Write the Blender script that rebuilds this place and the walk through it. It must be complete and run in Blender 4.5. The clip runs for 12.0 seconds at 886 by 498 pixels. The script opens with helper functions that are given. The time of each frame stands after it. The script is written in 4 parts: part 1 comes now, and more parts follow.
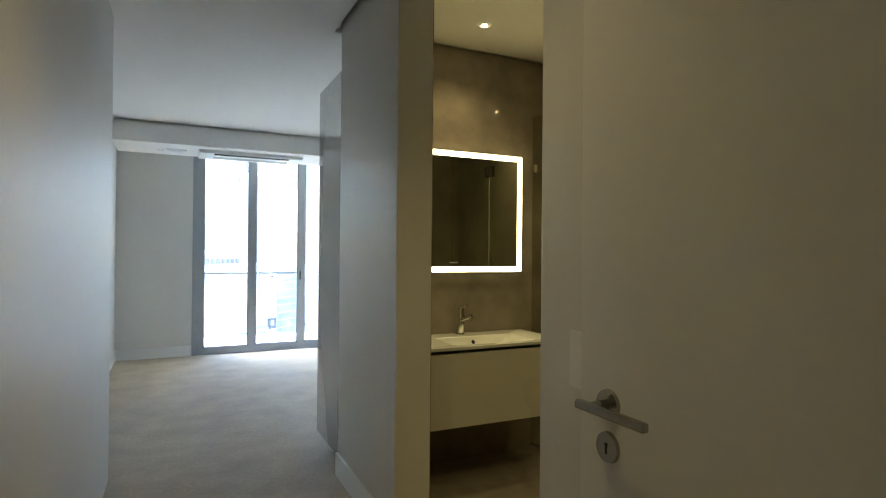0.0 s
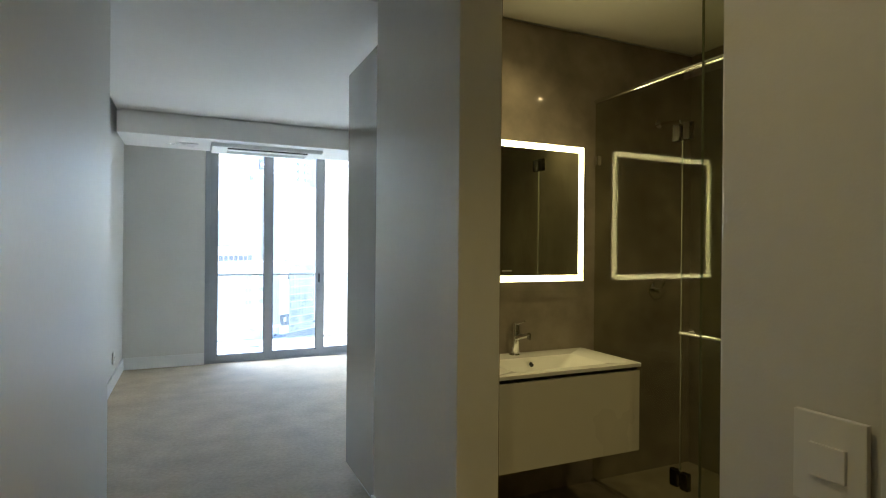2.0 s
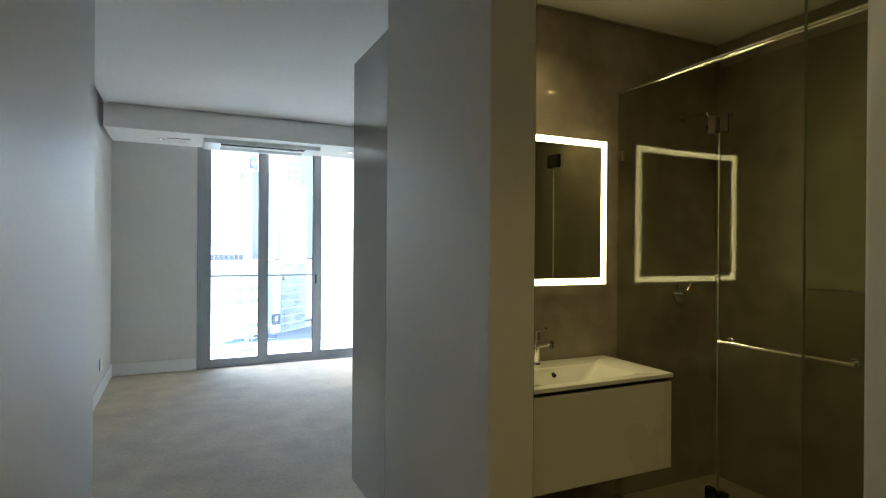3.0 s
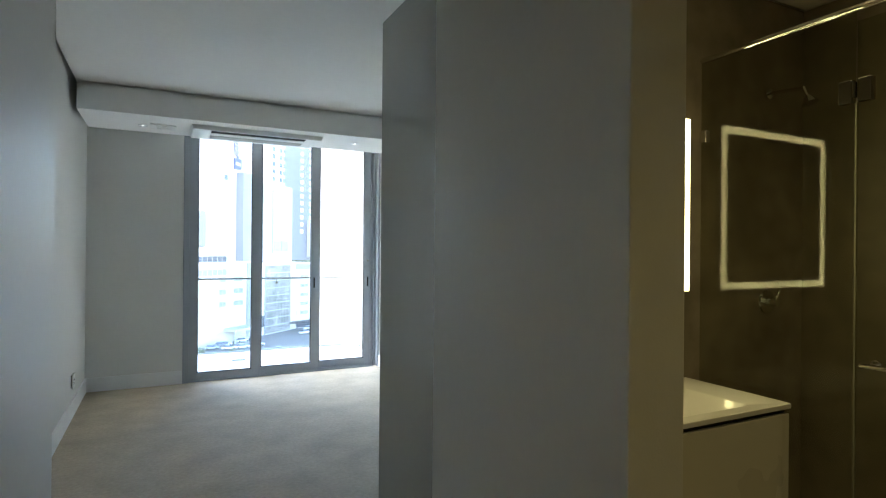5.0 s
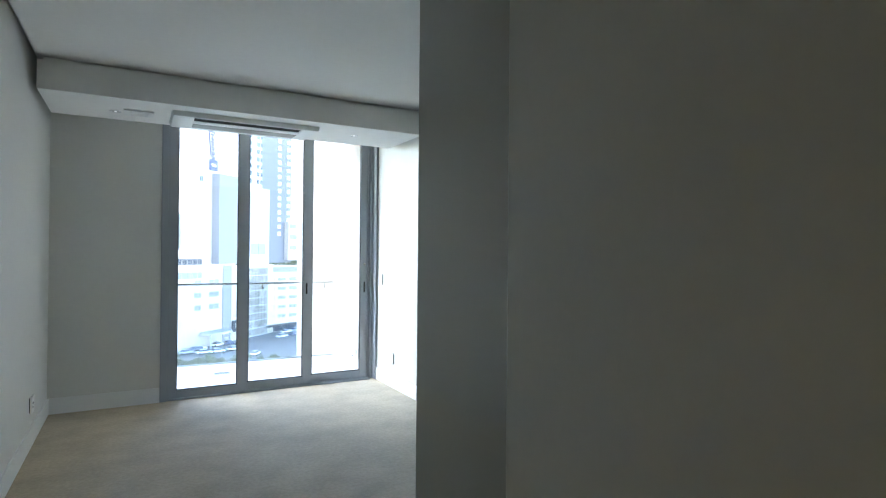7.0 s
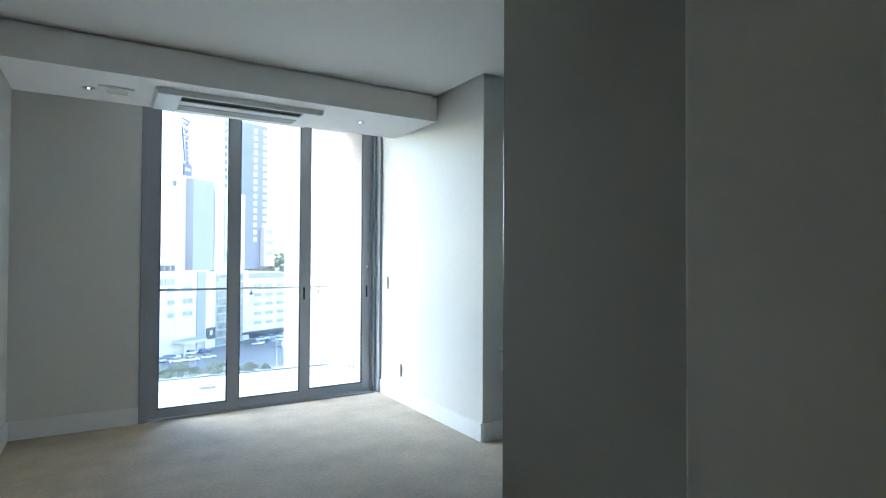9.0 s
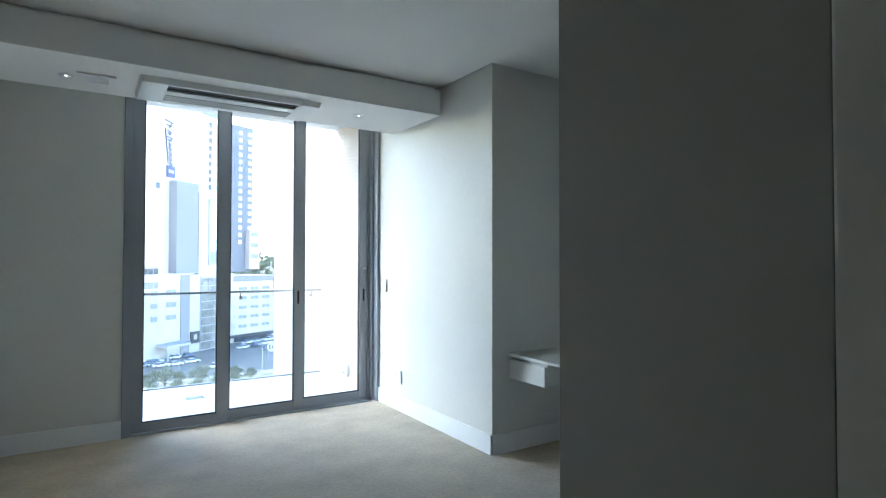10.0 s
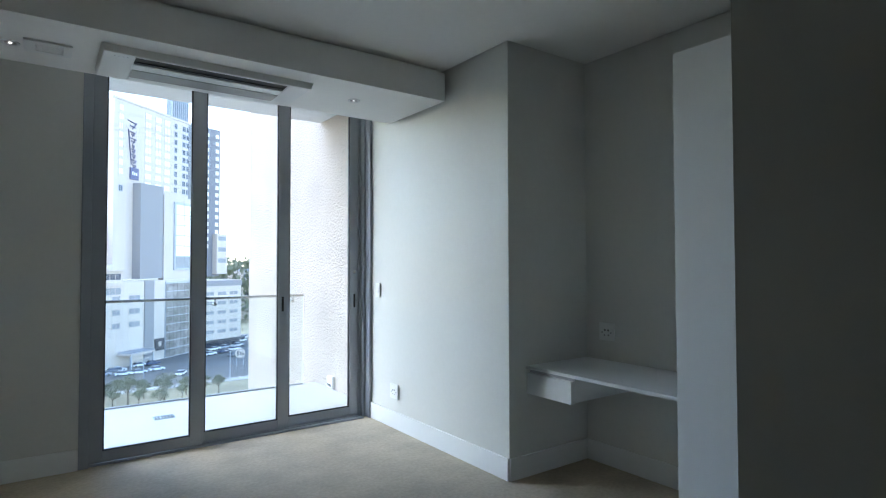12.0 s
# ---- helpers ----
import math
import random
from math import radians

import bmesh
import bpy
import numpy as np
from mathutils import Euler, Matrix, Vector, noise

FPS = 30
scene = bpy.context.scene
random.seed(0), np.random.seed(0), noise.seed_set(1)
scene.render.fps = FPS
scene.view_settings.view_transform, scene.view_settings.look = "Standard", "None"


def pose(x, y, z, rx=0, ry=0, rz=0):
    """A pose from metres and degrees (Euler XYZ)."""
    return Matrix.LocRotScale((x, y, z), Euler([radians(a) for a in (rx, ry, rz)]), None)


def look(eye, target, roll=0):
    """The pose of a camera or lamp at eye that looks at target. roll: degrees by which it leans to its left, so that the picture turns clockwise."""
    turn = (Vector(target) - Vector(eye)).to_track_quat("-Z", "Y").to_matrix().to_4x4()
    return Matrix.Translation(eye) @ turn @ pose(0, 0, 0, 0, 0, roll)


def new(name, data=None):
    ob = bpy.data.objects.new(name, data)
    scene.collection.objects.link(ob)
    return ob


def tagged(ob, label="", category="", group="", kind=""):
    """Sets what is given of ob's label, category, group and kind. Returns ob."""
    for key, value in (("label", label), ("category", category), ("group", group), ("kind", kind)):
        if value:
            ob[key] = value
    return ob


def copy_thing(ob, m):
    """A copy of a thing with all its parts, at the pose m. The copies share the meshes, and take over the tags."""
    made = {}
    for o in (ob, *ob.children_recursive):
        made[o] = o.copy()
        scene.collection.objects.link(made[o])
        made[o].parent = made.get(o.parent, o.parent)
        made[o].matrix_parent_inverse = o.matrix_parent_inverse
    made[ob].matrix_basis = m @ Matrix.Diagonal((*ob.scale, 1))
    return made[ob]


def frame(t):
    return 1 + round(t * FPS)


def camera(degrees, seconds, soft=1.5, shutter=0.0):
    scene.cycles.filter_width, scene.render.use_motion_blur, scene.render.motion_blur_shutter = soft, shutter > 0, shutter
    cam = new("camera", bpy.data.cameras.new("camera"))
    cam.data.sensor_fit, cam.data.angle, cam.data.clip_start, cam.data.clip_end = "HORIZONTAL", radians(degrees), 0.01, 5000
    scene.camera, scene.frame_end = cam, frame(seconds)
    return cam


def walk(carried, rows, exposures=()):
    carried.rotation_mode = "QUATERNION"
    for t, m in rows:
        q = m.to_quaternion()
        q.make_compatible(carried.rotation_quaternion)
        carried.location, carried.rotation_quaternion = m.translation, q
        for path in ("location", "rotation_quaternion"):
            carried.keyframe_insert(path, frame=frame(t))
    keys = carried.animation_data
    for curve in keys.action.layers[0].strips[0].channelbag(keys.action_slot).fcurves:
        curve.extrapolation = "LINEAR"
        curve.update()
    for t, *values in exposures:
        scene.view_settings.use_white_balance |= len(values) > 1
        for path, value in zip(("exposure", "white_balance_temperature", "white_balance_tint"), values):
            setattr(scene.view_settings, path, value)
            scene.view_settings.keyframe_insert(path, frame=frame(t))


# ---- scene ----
cam = camera(76.9, 12.0, soft=1.15)
EXPOSURES = [(0, 4.58, 6220, 15), (3, 4.30, 6240, 13), (6, 3.86, 6200, 12), (9, 3.73, 6060, 11), (10.5, 3.45, 6040, 11), (11.5, 3.19, 6090, 12), (12, 2.93, 6120, 13)]
PATH = [
    (0, (0.407, 2.333, 1.444), (1.268, 4.138, 1.455), 0.5),
    (0.5, (0.433, 2.456, 1.461), (1.274, 4.27, 1.469), 0.5),
    (1, (0.438, 2.617, 1.477), (1.271, 4.436, 1.48), 0.5),
    (1.5, (0.438, 2.771, 1.49), (1.261, 4.594, 1.489), 0.5),
    (2, (0.433, 2.938, 1.5), (1.257, 4.76, 1.499), 0.5),
    (2.5, (0.423, 3.081, 1.508), (1.259, 4.898, 1.504), 0.4),
    (3, (0.417, 3.209, 1.514), (1.268, 5.019, 1.509), 0.4),
    (5, (0.395, 3.889, 1.497), (1.293, 5.676, 1.5), 0.5),
    (5.5, (0.375, 4.077, 1.504), (1.292, 5.855, 1.509), 0.5),
    (6, (0.37, 4.199, 1.527), (1.304, 5.967, 1.528), 0.6),
    (6.5, (0.381, 4.338, 1.513), (1.331, 6.098, 1.519), 0.6),
    (7, (0.377, 4.508, 1.497), (1.343, 6.26, 1.51), 0.5),
    (9, (0.339, 5.165, 1.443), (1.374, 6.876, 1.476), 0.3),
    (9.5, (0.338, 5.319, 1.429), (1.396, 7.016, 1.467), 0.2),
    (10, (0.351, 5.473, 1.435), (1.427, 7.158, 1.476), 0.1),
    (10.5, (0.356, 5.61, 1.428), (1.455, 7.28, 1.472), 0.1),
    (11, (0.368, 5.757, 1.435), (1.486, 7.415, 1.48), 0.1),
    (11.5, (0.379, 5.889, 1.427), (1.518, 7.532, 1.48), 0.0),
    (12, (0.392, 6.018, 1.419), (1.554, 7.645, 1.474), -0.1),
]
walk(cam, [(t, look(eye, target, roll)) for t, eye, target, roll in PATH], EXPOSURES)

# ---- world and sun ----
world = bpy.data.worlds.new("sky")
scene.world = world
world.use_nodes = True
wn = world.node_tree.nodes
sky = wn.new("ShaderNodeTexSky")
sky.sky_type, sky.sun_disc = "NISHITA", False
SUN_AZ, SUN_EL = (-0.80, 0.60), radians(38)
sky.sun_elevation = SUN_EL
sky.sun_rotation = math.atan2(SUN_AZ[0], SUN_AZ[1])
sky.dust_density = 0.6
sky.ozone_density = 2.0
world.node_tree.links.new(sky.outputs[0], wn["Background"].inputs[0])
wn["Background"].inputs[1].default_value = 0.15
sun = new("sun", bpy.data.lights.new("sun", "SUN"))
sun.data.energy, sun.data.angle, sun.data.color = 0.50, radians(45), (0.74, 0.90, 1.0)
sun.matrix_world = look((SUN_AZ[0] * 30, SUN_AZ[1] * 30, 30 * math.tan(SUN_EL)), (0, 0, 0))


# ---- materials ----
def material(name, colour, rough=0.5, metal=0.0, vary=0.0, scale=8.0, bump=0.0, bump_scale=200.0, big=0.0, big_scale=1.2, coat=0.0, stretch=(1, 1, 1)):
    """A surface with grain at two scales, in metres of the object's world."""
    m = bpy.data.materials.new(name)
    m.use_nodes = True
    n, l = m.node_tree.nodes, m.node_tree.links
    b = n["Principled BSDF"]
    b.inputs["Base Color"].default_value = (*colour, 1)
    b.inputs["Roughness"].default_value, b.inputs["Metallic"].default_value = rough, metal
    b.inputs["Coat Weight"].default_value, b.inputs["Coat Roughness"].default_value = coat, 0.05
    pos = n.new("ShaderNodeNewGeometry").outputs["Position"]
    mp = n.new("ShaderNodeMapping")
    mp.inputs["Scale"].default_value = stretch
    l.new(pos, mp.inputs["Vector"])
    src = mp.outputs["Vector"]
    if vary or big:
        fine, wide = n.new("ShaderNodeTexNoise"), n.new("ShaderNodeTexNoise")
        for t, s, d in ((fine, scale, 5), (wide, big_scale, 4)):
            t.inputs["Scale"].default_value, t.inputs["Detail"].default_value = s, d
            l.new(src, t.inputs["Vector"])
        fac = None
        for t, amount in ((fine, vary), (wide, big)):
            r = n.new("ShaderNodeMapRange")
            r.inputs["From Min"].default_value, r.inputs["From Max"].default_value = 0.3, 0.7
            r.inputs["To Min"].default_value, r.inputs["To Max"].default_value = 1 - amount, 1 + amount
            l.new(t.outputs["Fac"], r.inputs["Value"])
            if fac is None:
                fac = r.outputs[0]
            else:
                mu = n.new("ShaderNodeMath")
                mu.operation = "MULTIPLY"
                l.new(fac, mu.inputs[0]), l.new(r.outputs[0], mu.inputs[1])
                fac = mu.outputs[0]
        hsv = n.new("ShaderNodeHueSaturation")
        hsv.inputs["Color"].default_value = (*colour, 1)
        l.new(fac, hsv.inputs["Value"])
        l.new(hsv.outputs[0], b.inputs["Base Color"])
        rr = n.new("ShaderNodeMapRange")
        rr.inputs["To Min"].default_value, rr.inputs["To Max"].default_value = max(0.02, rough * 0.85), min(1, rough * 1.15)
        l.new(wide.outputs["Fac"], rr.inputs["Value"])
        l.new(rr.outputs[0], b.inputs["Roughness"])
    if bump:
        t = n.new("ShaderNodeTexNoise")
        t.inputs["Scale"].default_value, t.inputs["Detail"].default_value = bump_scale, 3
        l.new(src, t.inputs["Vector"])
        bm = n.new("ShaderNodeBump")
        bm.inputs["Strength"].default_value, bm.inputs["Distance"].default_value = 1.0, bump
        l.new(t.outputs["Fac"], bm.inputs["Height"])
        l.new(bm.outputs[0], b.inputs["Normal"])
    return m


def specular(m, level):
    m.node_tree.nodes["Principled BSDF"].inputs["Specular IOR Level"].default_value = level
    return m


def glass_material(name, tint, gloss=0.05):
    m = bpy.data.materials.new(name)
    m.use_nodes = True
    n, l = m.node_tree.nodes, m.node_tree.links
    n.remove(n["Principled BSDF"])
    clear, shine, mix = n.new("ShaderNodeBsdfTransparent"), n.new("ShaderNodeBsdfGlossy"), n.new("ShaderNodeMixShader")
    clear.inputs["Color"].default_value = (*tint, 1)
    shine.inputs["Roughness"].default_value = 0.01
    mix.inputs[0].default_value = gloss
    l.new(clear.outputs[0], mix.inputs[1]), l.new(shine.outputs[0], mix.inputs[2])
    l.new(mix.outputs[0], n["Material Output"].inputs["Surface"])
    return m


def glow_material(name, colour, strength):
    m = bpy.data.materials.new(name)
    m.use_nodes = True
    b = m.node_tree.nodes["Principled BSDF"]
    b.inputs["Emission Color"].default_value, b.inputs["Emission Strength"].default_value = (*colour, 1), strength
    return m


WARM = (1.0, 0.79, 0.34)
wall_paint = material("wall paint", (0.672, 0.662, 0.618), 0.46, vary=0.012, scale=30, bump=0.0004, bump_scale=140, big=0.02, big_scale=1.5)
ceiling_paint = material("ceiling paint", (0.84, 0.825, 0.795), 0.75, vary=0.01, scale=20, bump=0.0003, bump_scale=120, big=0.015)
trim_paint = material("trim paint", (0.80, 0.80, 0.78), 0.35, vary=0.01, scale=20, bump=0.0002, bump_scale=90, big=0.02)
door_paint = material("door paint", (0.74, 0.73, 0.69), 0.38, vary=0.01, scale=25, bump=0.0002, bump_scale=160, big=0.02)
carpet = material("carpet", (0.49, 0.412, 0.302), 0.95, vary=0.09, scale=38, bump=0.0022, bump_scale=300, big=0.13, big_scale=3.4)
# White lacquer darkened to mid-grey: the passage shade is put into its colour.
lacquer = material("shaded white lacquer", (0.355, 0.35, 0.315), 0.03, big=0.012, vary=0.004, coat=1.0)
satin_board = material("satin white board", (0.76, 0.77, 0.77), 0.3, big=0.015, vary=0.006)
kick_metal = material("toe kick metal", (0.35, 0.36, 0.37), 0.35, 0.7, big=0.05, vary=0.03)
alu = material("grey powder-coated aluminium", (0.34, 0.36, 0.39), 0.42, 0.2, vary=0.02, scale=60, bump=0.0001, bump_scale=400, big=0.03)
gasket = material("black rubber gasket", (0.02, 0.02, 0.022), 0.6, big=0.1)
pane_glass = glass_material("window glass", (0.96, 0.98, 0.975))
rail_glass = glass_material("balustrade glass", (0.95, 0.975, 0.97))
slide_glass = glass_material("sliding door glass", (0.87, 0.89, 0.83), 0.007)
shower_glass = glass_material("shower glass", (0.86, 0.87, 0.81), 0.018)
taupe = material("taupe wall tile", (0.27, 0.235, 0.19), 0.045, vary=0.12, scale=9, bump=0.00012, bump_scale=12, big=0.2, big_scale=2.2)
specular(taupe, 0.28)
taupe_satin = material("satin taupe tile", (0.27, 0.235, 0.19), 0.32, vary=0.12, scale=9, bump=0.00012, bump_scale=12, big=0.2, big_scale=2.2)
grout = material("grout", (0.16, 0.14, 0.115), 0.8, vary=0.1)
mirror_silver = material("mirror", (0.80, 0.83, 0.78), 0.015, 1.0)
rail_edge = material("pale glass edge", (0.55, 0.60, 0.58), 0.2, big=0.05)
glass_edge = material("glass edge", (0.17, 0.18, 0.12), 0.2, big=0.05)
seal_vinyl = material("seal vinyl", (0.24, 0.24, 0.18), 0.25, big=0.05)
chrome = material("chrome", (0.80, 0.80, 0.79), 0.08, 1.0, big=0.02)
nickel = material("brushed nickel", (0.40, 0.385, 0.355), 0.20, 1.0, vary=0.05, scale=300, big=0.04)
dark_metal = material("dark polished metal", (0.12, 0.115, 0.10), 0.22, 1.0, big=0.05)
# Near-black colour for pieces that draw the shade inside holes and grooves.
recess_shade = material("painted recess shade", (0.012, 0.012, 0.012), 0.7, big=0.1)
ceramic = material("white ceramic", (0.82, 0.82, 0.79), 0.08, big=0.01, coat=0.4)
vanity_board = material("cream lacquered board", (0.70, 0.68, 0.60), 0.28, big=0.015, vary=0.006)
switch_plastic = material("white switch plastic", (0.80, 0.80, 0.77), 0.3, big=0.01)
ac_plastic = material("white vent plastic", (0.78, 0.78, 0.76), 0.4, big=0.015)
# Beige taken well below the cover plastic: the tilted flap's shade is in it.
ac_flap = material("darkened vent flap", (0.24, 0.23, 0.215), 0.45, big=0.02)
ac_dark = material("dark vent blade", (0.018, 0.018, 0.019), 0.6, big=0.05)
balcony_tile = material("balcony tile", (0.50, 0.49, 0.465), 0.5, vary=0.04, scale=20, big=0.05)
render_coat = material("rough plaster", (0.37, 0.315, 0.275), 0.9, vary=0.18, scale=40, bump=0.026, bump_scale=38, big=0.10, big_scale=2.0)
white_render = material("white render", (0.78, 0.78, 0.77), 0.85, vary=0.03, big=0.04)
strip_glow = glow_material("mirror light strip", (1.0, 0.86, 0.36), 0.7)
lamp_glow = glow_material("lamp glow", WARM, 10.0)
cool_glow = glow_material("cool lamp glow", (1.0, 0.97, 0.92), 0.4)
lamp_rim = material("satin chrome rim", (0.72, 0.72, 0.72), 0.38, 0.6, big=0.02)
lamp_off = material("lamp reflector", (0.75, 0.75, 0.75), 0.15, 0.9, big=0.02)


# ---- building blocks ----
def box(bm, x0, y0, z0, x1, y1, z1, bevel=0.0, segments=2):
    m = Matrix.LocRotScale(((x0 + x1) / 2, (y0 + y1) / 2, (z0 + z1) / 2), None, (abs(x1 - x0), abs(y1 - y0), abs(z1 - z0)))
    made = bmesh.ops.create_cube(bm, size=1, matrix=m)["verts"]
    if bevel:
        edges = list({e for v in made for e in v.link_edges})
        bmesh.ops.bevel(bm, geom=edges, offset=bevel, segments=segments, profile=0.6, affect="EDGES")
    return bm


def rod(bm, a, b, r0, r1=None, sides=20):
    a, b = Vector(a), Vector(b)
    m = Matrix.Translation((a + b) / 2) @ (b - a).to_track_quat("Z", "Y").to_matrix().to_4x4()
    bmesh.ops.create_cone(bm, cap_ends=True, segments=sides, radius1=r0, radius2=r0 if r1 is None else r1, depth=(b - a).length, matrix=m)
    return bm


def ring(bm, centre, axis, r_out, r_in, depth, sides=28):
    """A flat washer with a hole, axis away from its face."""
    m = Matrix.Translation(centre) @ Vector(axis).to_track_quat("Z", "Y").to_matrix().to_4x4()
    rows = []
    for r, h in ((r_out, 0), (r_out * 0.97, depth), (r_in, depth * 0.8), (r_in, -depth * 0.5)):
        rows.append([bm.verts.new(m @ Vector((r * math.cos(a), r * math.sin(a), h))) for a in (2 * math.pi * k / sides for k in range(sides))])
    for p, q in zip(rows, rows[1:]):
        for k in range(sides):
            bm.faces.new((p[k], p[(k + 1) % sides], q[(k + 1) % sides], q[k]))
    return bm


def part(name, bm, mat, parent=None, label="", smooth=False, at=None):
    data = bpy.data.meshes.new(name)
    bmesh.ops.recalc_face_normals(bm, faces=bm.faces)
    bm.to_mesh(data)
    bm.free()
    data.materials.append(mat)
    if smooth:
        data.shade_smooth()
        data.set_sharp_from_angle(angle=radians(35))
    ob = new(name, data)
    if parent:
        ob.parent = parent
        ob.matrix_parent_inverse = parent.matrix_world.inverted()
    if label:
        ob["label"] = label
    return ob


def thing(name, x, y, z, label, category, group="", kind=""):
    ob = new(name)
    ob.empty_display_size = 0.1
    ob.location = (x, y, z)
    ob.matrix_world = Matrix.Translation((x, y, z))
    return tagged(ob, label, category, group, kind)


def solid(name, mat, boxes, label, category, bevel=0.0):
    bm = bmesh.new()
    for b in boxes:
        box(bm, *b, bevel=bevel)
    return tagged(part(name, bm, mat), label, category, kind="structure")


# ---- rooms ----
X_LEFT, X_PASS, X_SIDE, X_RIGHT, X_NOOK = -0.31, 0.034, 1.36, 2.89, 3.66
Y_ENTRY, Y_PASS_END, Y_BATH_END, Y_NOOK, Y_WIN = 2.20, 6.39, 5.81, 8.77, 10.66
Z_CEIL, Z_PASS, Z_BATH = 2.90, 2.855, 2.87
TOP = 3.15
solid("floor", carpet, [(-1.5, 0.4, -0.15, 4.2, 10.86, 0.0)], "beige-grey short pile carpet, wall to wall", "floor")
solid("wall_west", wall_paint, [(X_LEFT - 0.2, Y_PASS_END, 0, X_LEFT, 10.86, TOP)], "smooth off-white painted bedroom wall", "wall")
solid("wall_passage_west", wall_paint, [(X_LEFT - 0.2, 0.4, 0, X_PASS, Y_PASS_END, TOP)], "smooth off-white painted passage wall", "wall", 0.004)
solid("wall_passage_east", wall_paint, [(X_SIDE, 4.848, 0, 1.545, 5.89, TOP), (1.399, 2.05, 0, 1.545, 3.726, TOP), (1.399, 3.7265, 2.84, 1.545, 4.8475, TOP)], "off-white painted wall with the bathroom doorway", "wall", 0.006)
solid("wall_bath_back", wall_paint, [(1.546, 5.825, 0, 3.86, 5.925, TOP)], "off-white painted wall behind the wardrobe", "wall")
solid("wall_entry", wall_paint, [(0.036, 2.05, 0, 0.10, Y_ENTRY, TOP), (1.30, 2.05, 0, X_SIDE - 0.002, Y_ENTRY, TOP), (0.10, 2.05, 2.342, 1.30, Y_ENTRY, TOP)], "off-white painted wall with the bedroom doorway", "wall")
solid("wall_hall", wall_paint, [(-0.6, 0.25, 0, 1.7, 0.4, TOP), (1.36, 0.4, 0, 1.545, 2.05, TOP)], "off-white painted wall of the hall", "wall")
solid("wall_north", wall_paint, [(X_LEFT - 0.2, Y_WIN, 0, 0.599, 10.86, TOP), (0.599, Y_WIN, 2.985, X_RIGHT, 10.86, TOP)], "off-white painted wall around the balcony door", "wall")
solid("wall_east", wall_paint, [(X_RIGHT, Y_NOOK, 0, 3.86, 10.86, TOP)], "off-white painted wall beside the balcony door", "wall", 0.003)
solid("wall_nook", wall_paint, [(X_NOOK, 5.93, 0, 3.86, Y_NOOK - 0.002, TOP)], "off-white painted wall behind the desk", "wall")
X_CEIL = -0.258
solid("ceiling", ceiling_paint, [(X_CEIL, 5.99, Z_CEIL, 2.865, 10.25, Z_CEIL + 0.03), (2.8655, 5.99, Z_CEIL, 3.63, 8.74, Z_CEIL + 0.03), (X_LEFT - 0.2, 5.94, Z_CEIL + 0.09, 3.86, 10.86, Z_CEIL + 0.2)], "flat white ceiling with a shadow gap along the walls", "ceiling")
solid("ceiling_passage", ceiling_paint, [(X_PASS, 0.4, Z_PASS, X_SIDE - 0.05, 5.965, Z_PASS + 0.04), (X_PASS - 0.2, 0.4, 2.99, X_SIDE + 0.1, 5.94, 3.1)], "flat white lowered passage ceiling with a shadow gap", "ceiling")
solid("bulkhead", ceiling_paint, [(X_CEIL, 9.425, 2.655, 2.846, 10.25, 2.868)], "white dropped bulkhead above the balcony door", "bulkhead", 0.002)
solid("bulkhead_neck", ceiling_paint, [(X_CEIL + 0.03, 9.47, 2.869, 2.82, 10.20, Z_CEIL - 0.001)], "recessed neck between bulkhead and ceiling", "bulkhead")


def baseboard(x0, y0, x1, y1, side):
    """Along x or y; side: the way into the room."""
    bm = bmesh.new()
    t, h = 0.016, 0.145
    if y0 == y1:
        a, b = sorted((y0, y0 + side * t))
        box(bm, x0, a, 0.0, x1, b, h, 0.003)
    else:
        a, b = sorted((x0, x0 + side * t))
        box(bm, a, y0, 0.0, b, y1, h, 0.003)
    return tagged(part("baseboard", bm, trim_paint), "white painted flat baseboard along the wall", "baseboard", kind="structure")


baseboard(X_LEFT, Y_PASS_END + 0.01, X_LEFT, Y_WIN, 1)
baseboard(X_LEFT + 0.017, Y_WIN, 0.598, Y_WIN, -1)
baseboard(X_RIGHT, Y_NOOK, X_RIGHT, Y_WIN, -1)
baseboard(X_RIGHT, Y_NOOK, X_NOOK - 0.017, Y_NOOK, -1)
baseboard(X_NOOK, 7.75, X_NOOK, Y_NOOK, -1)
baseboard(X_SIDE, 4.86, X_SIDE, 5.888, -1)

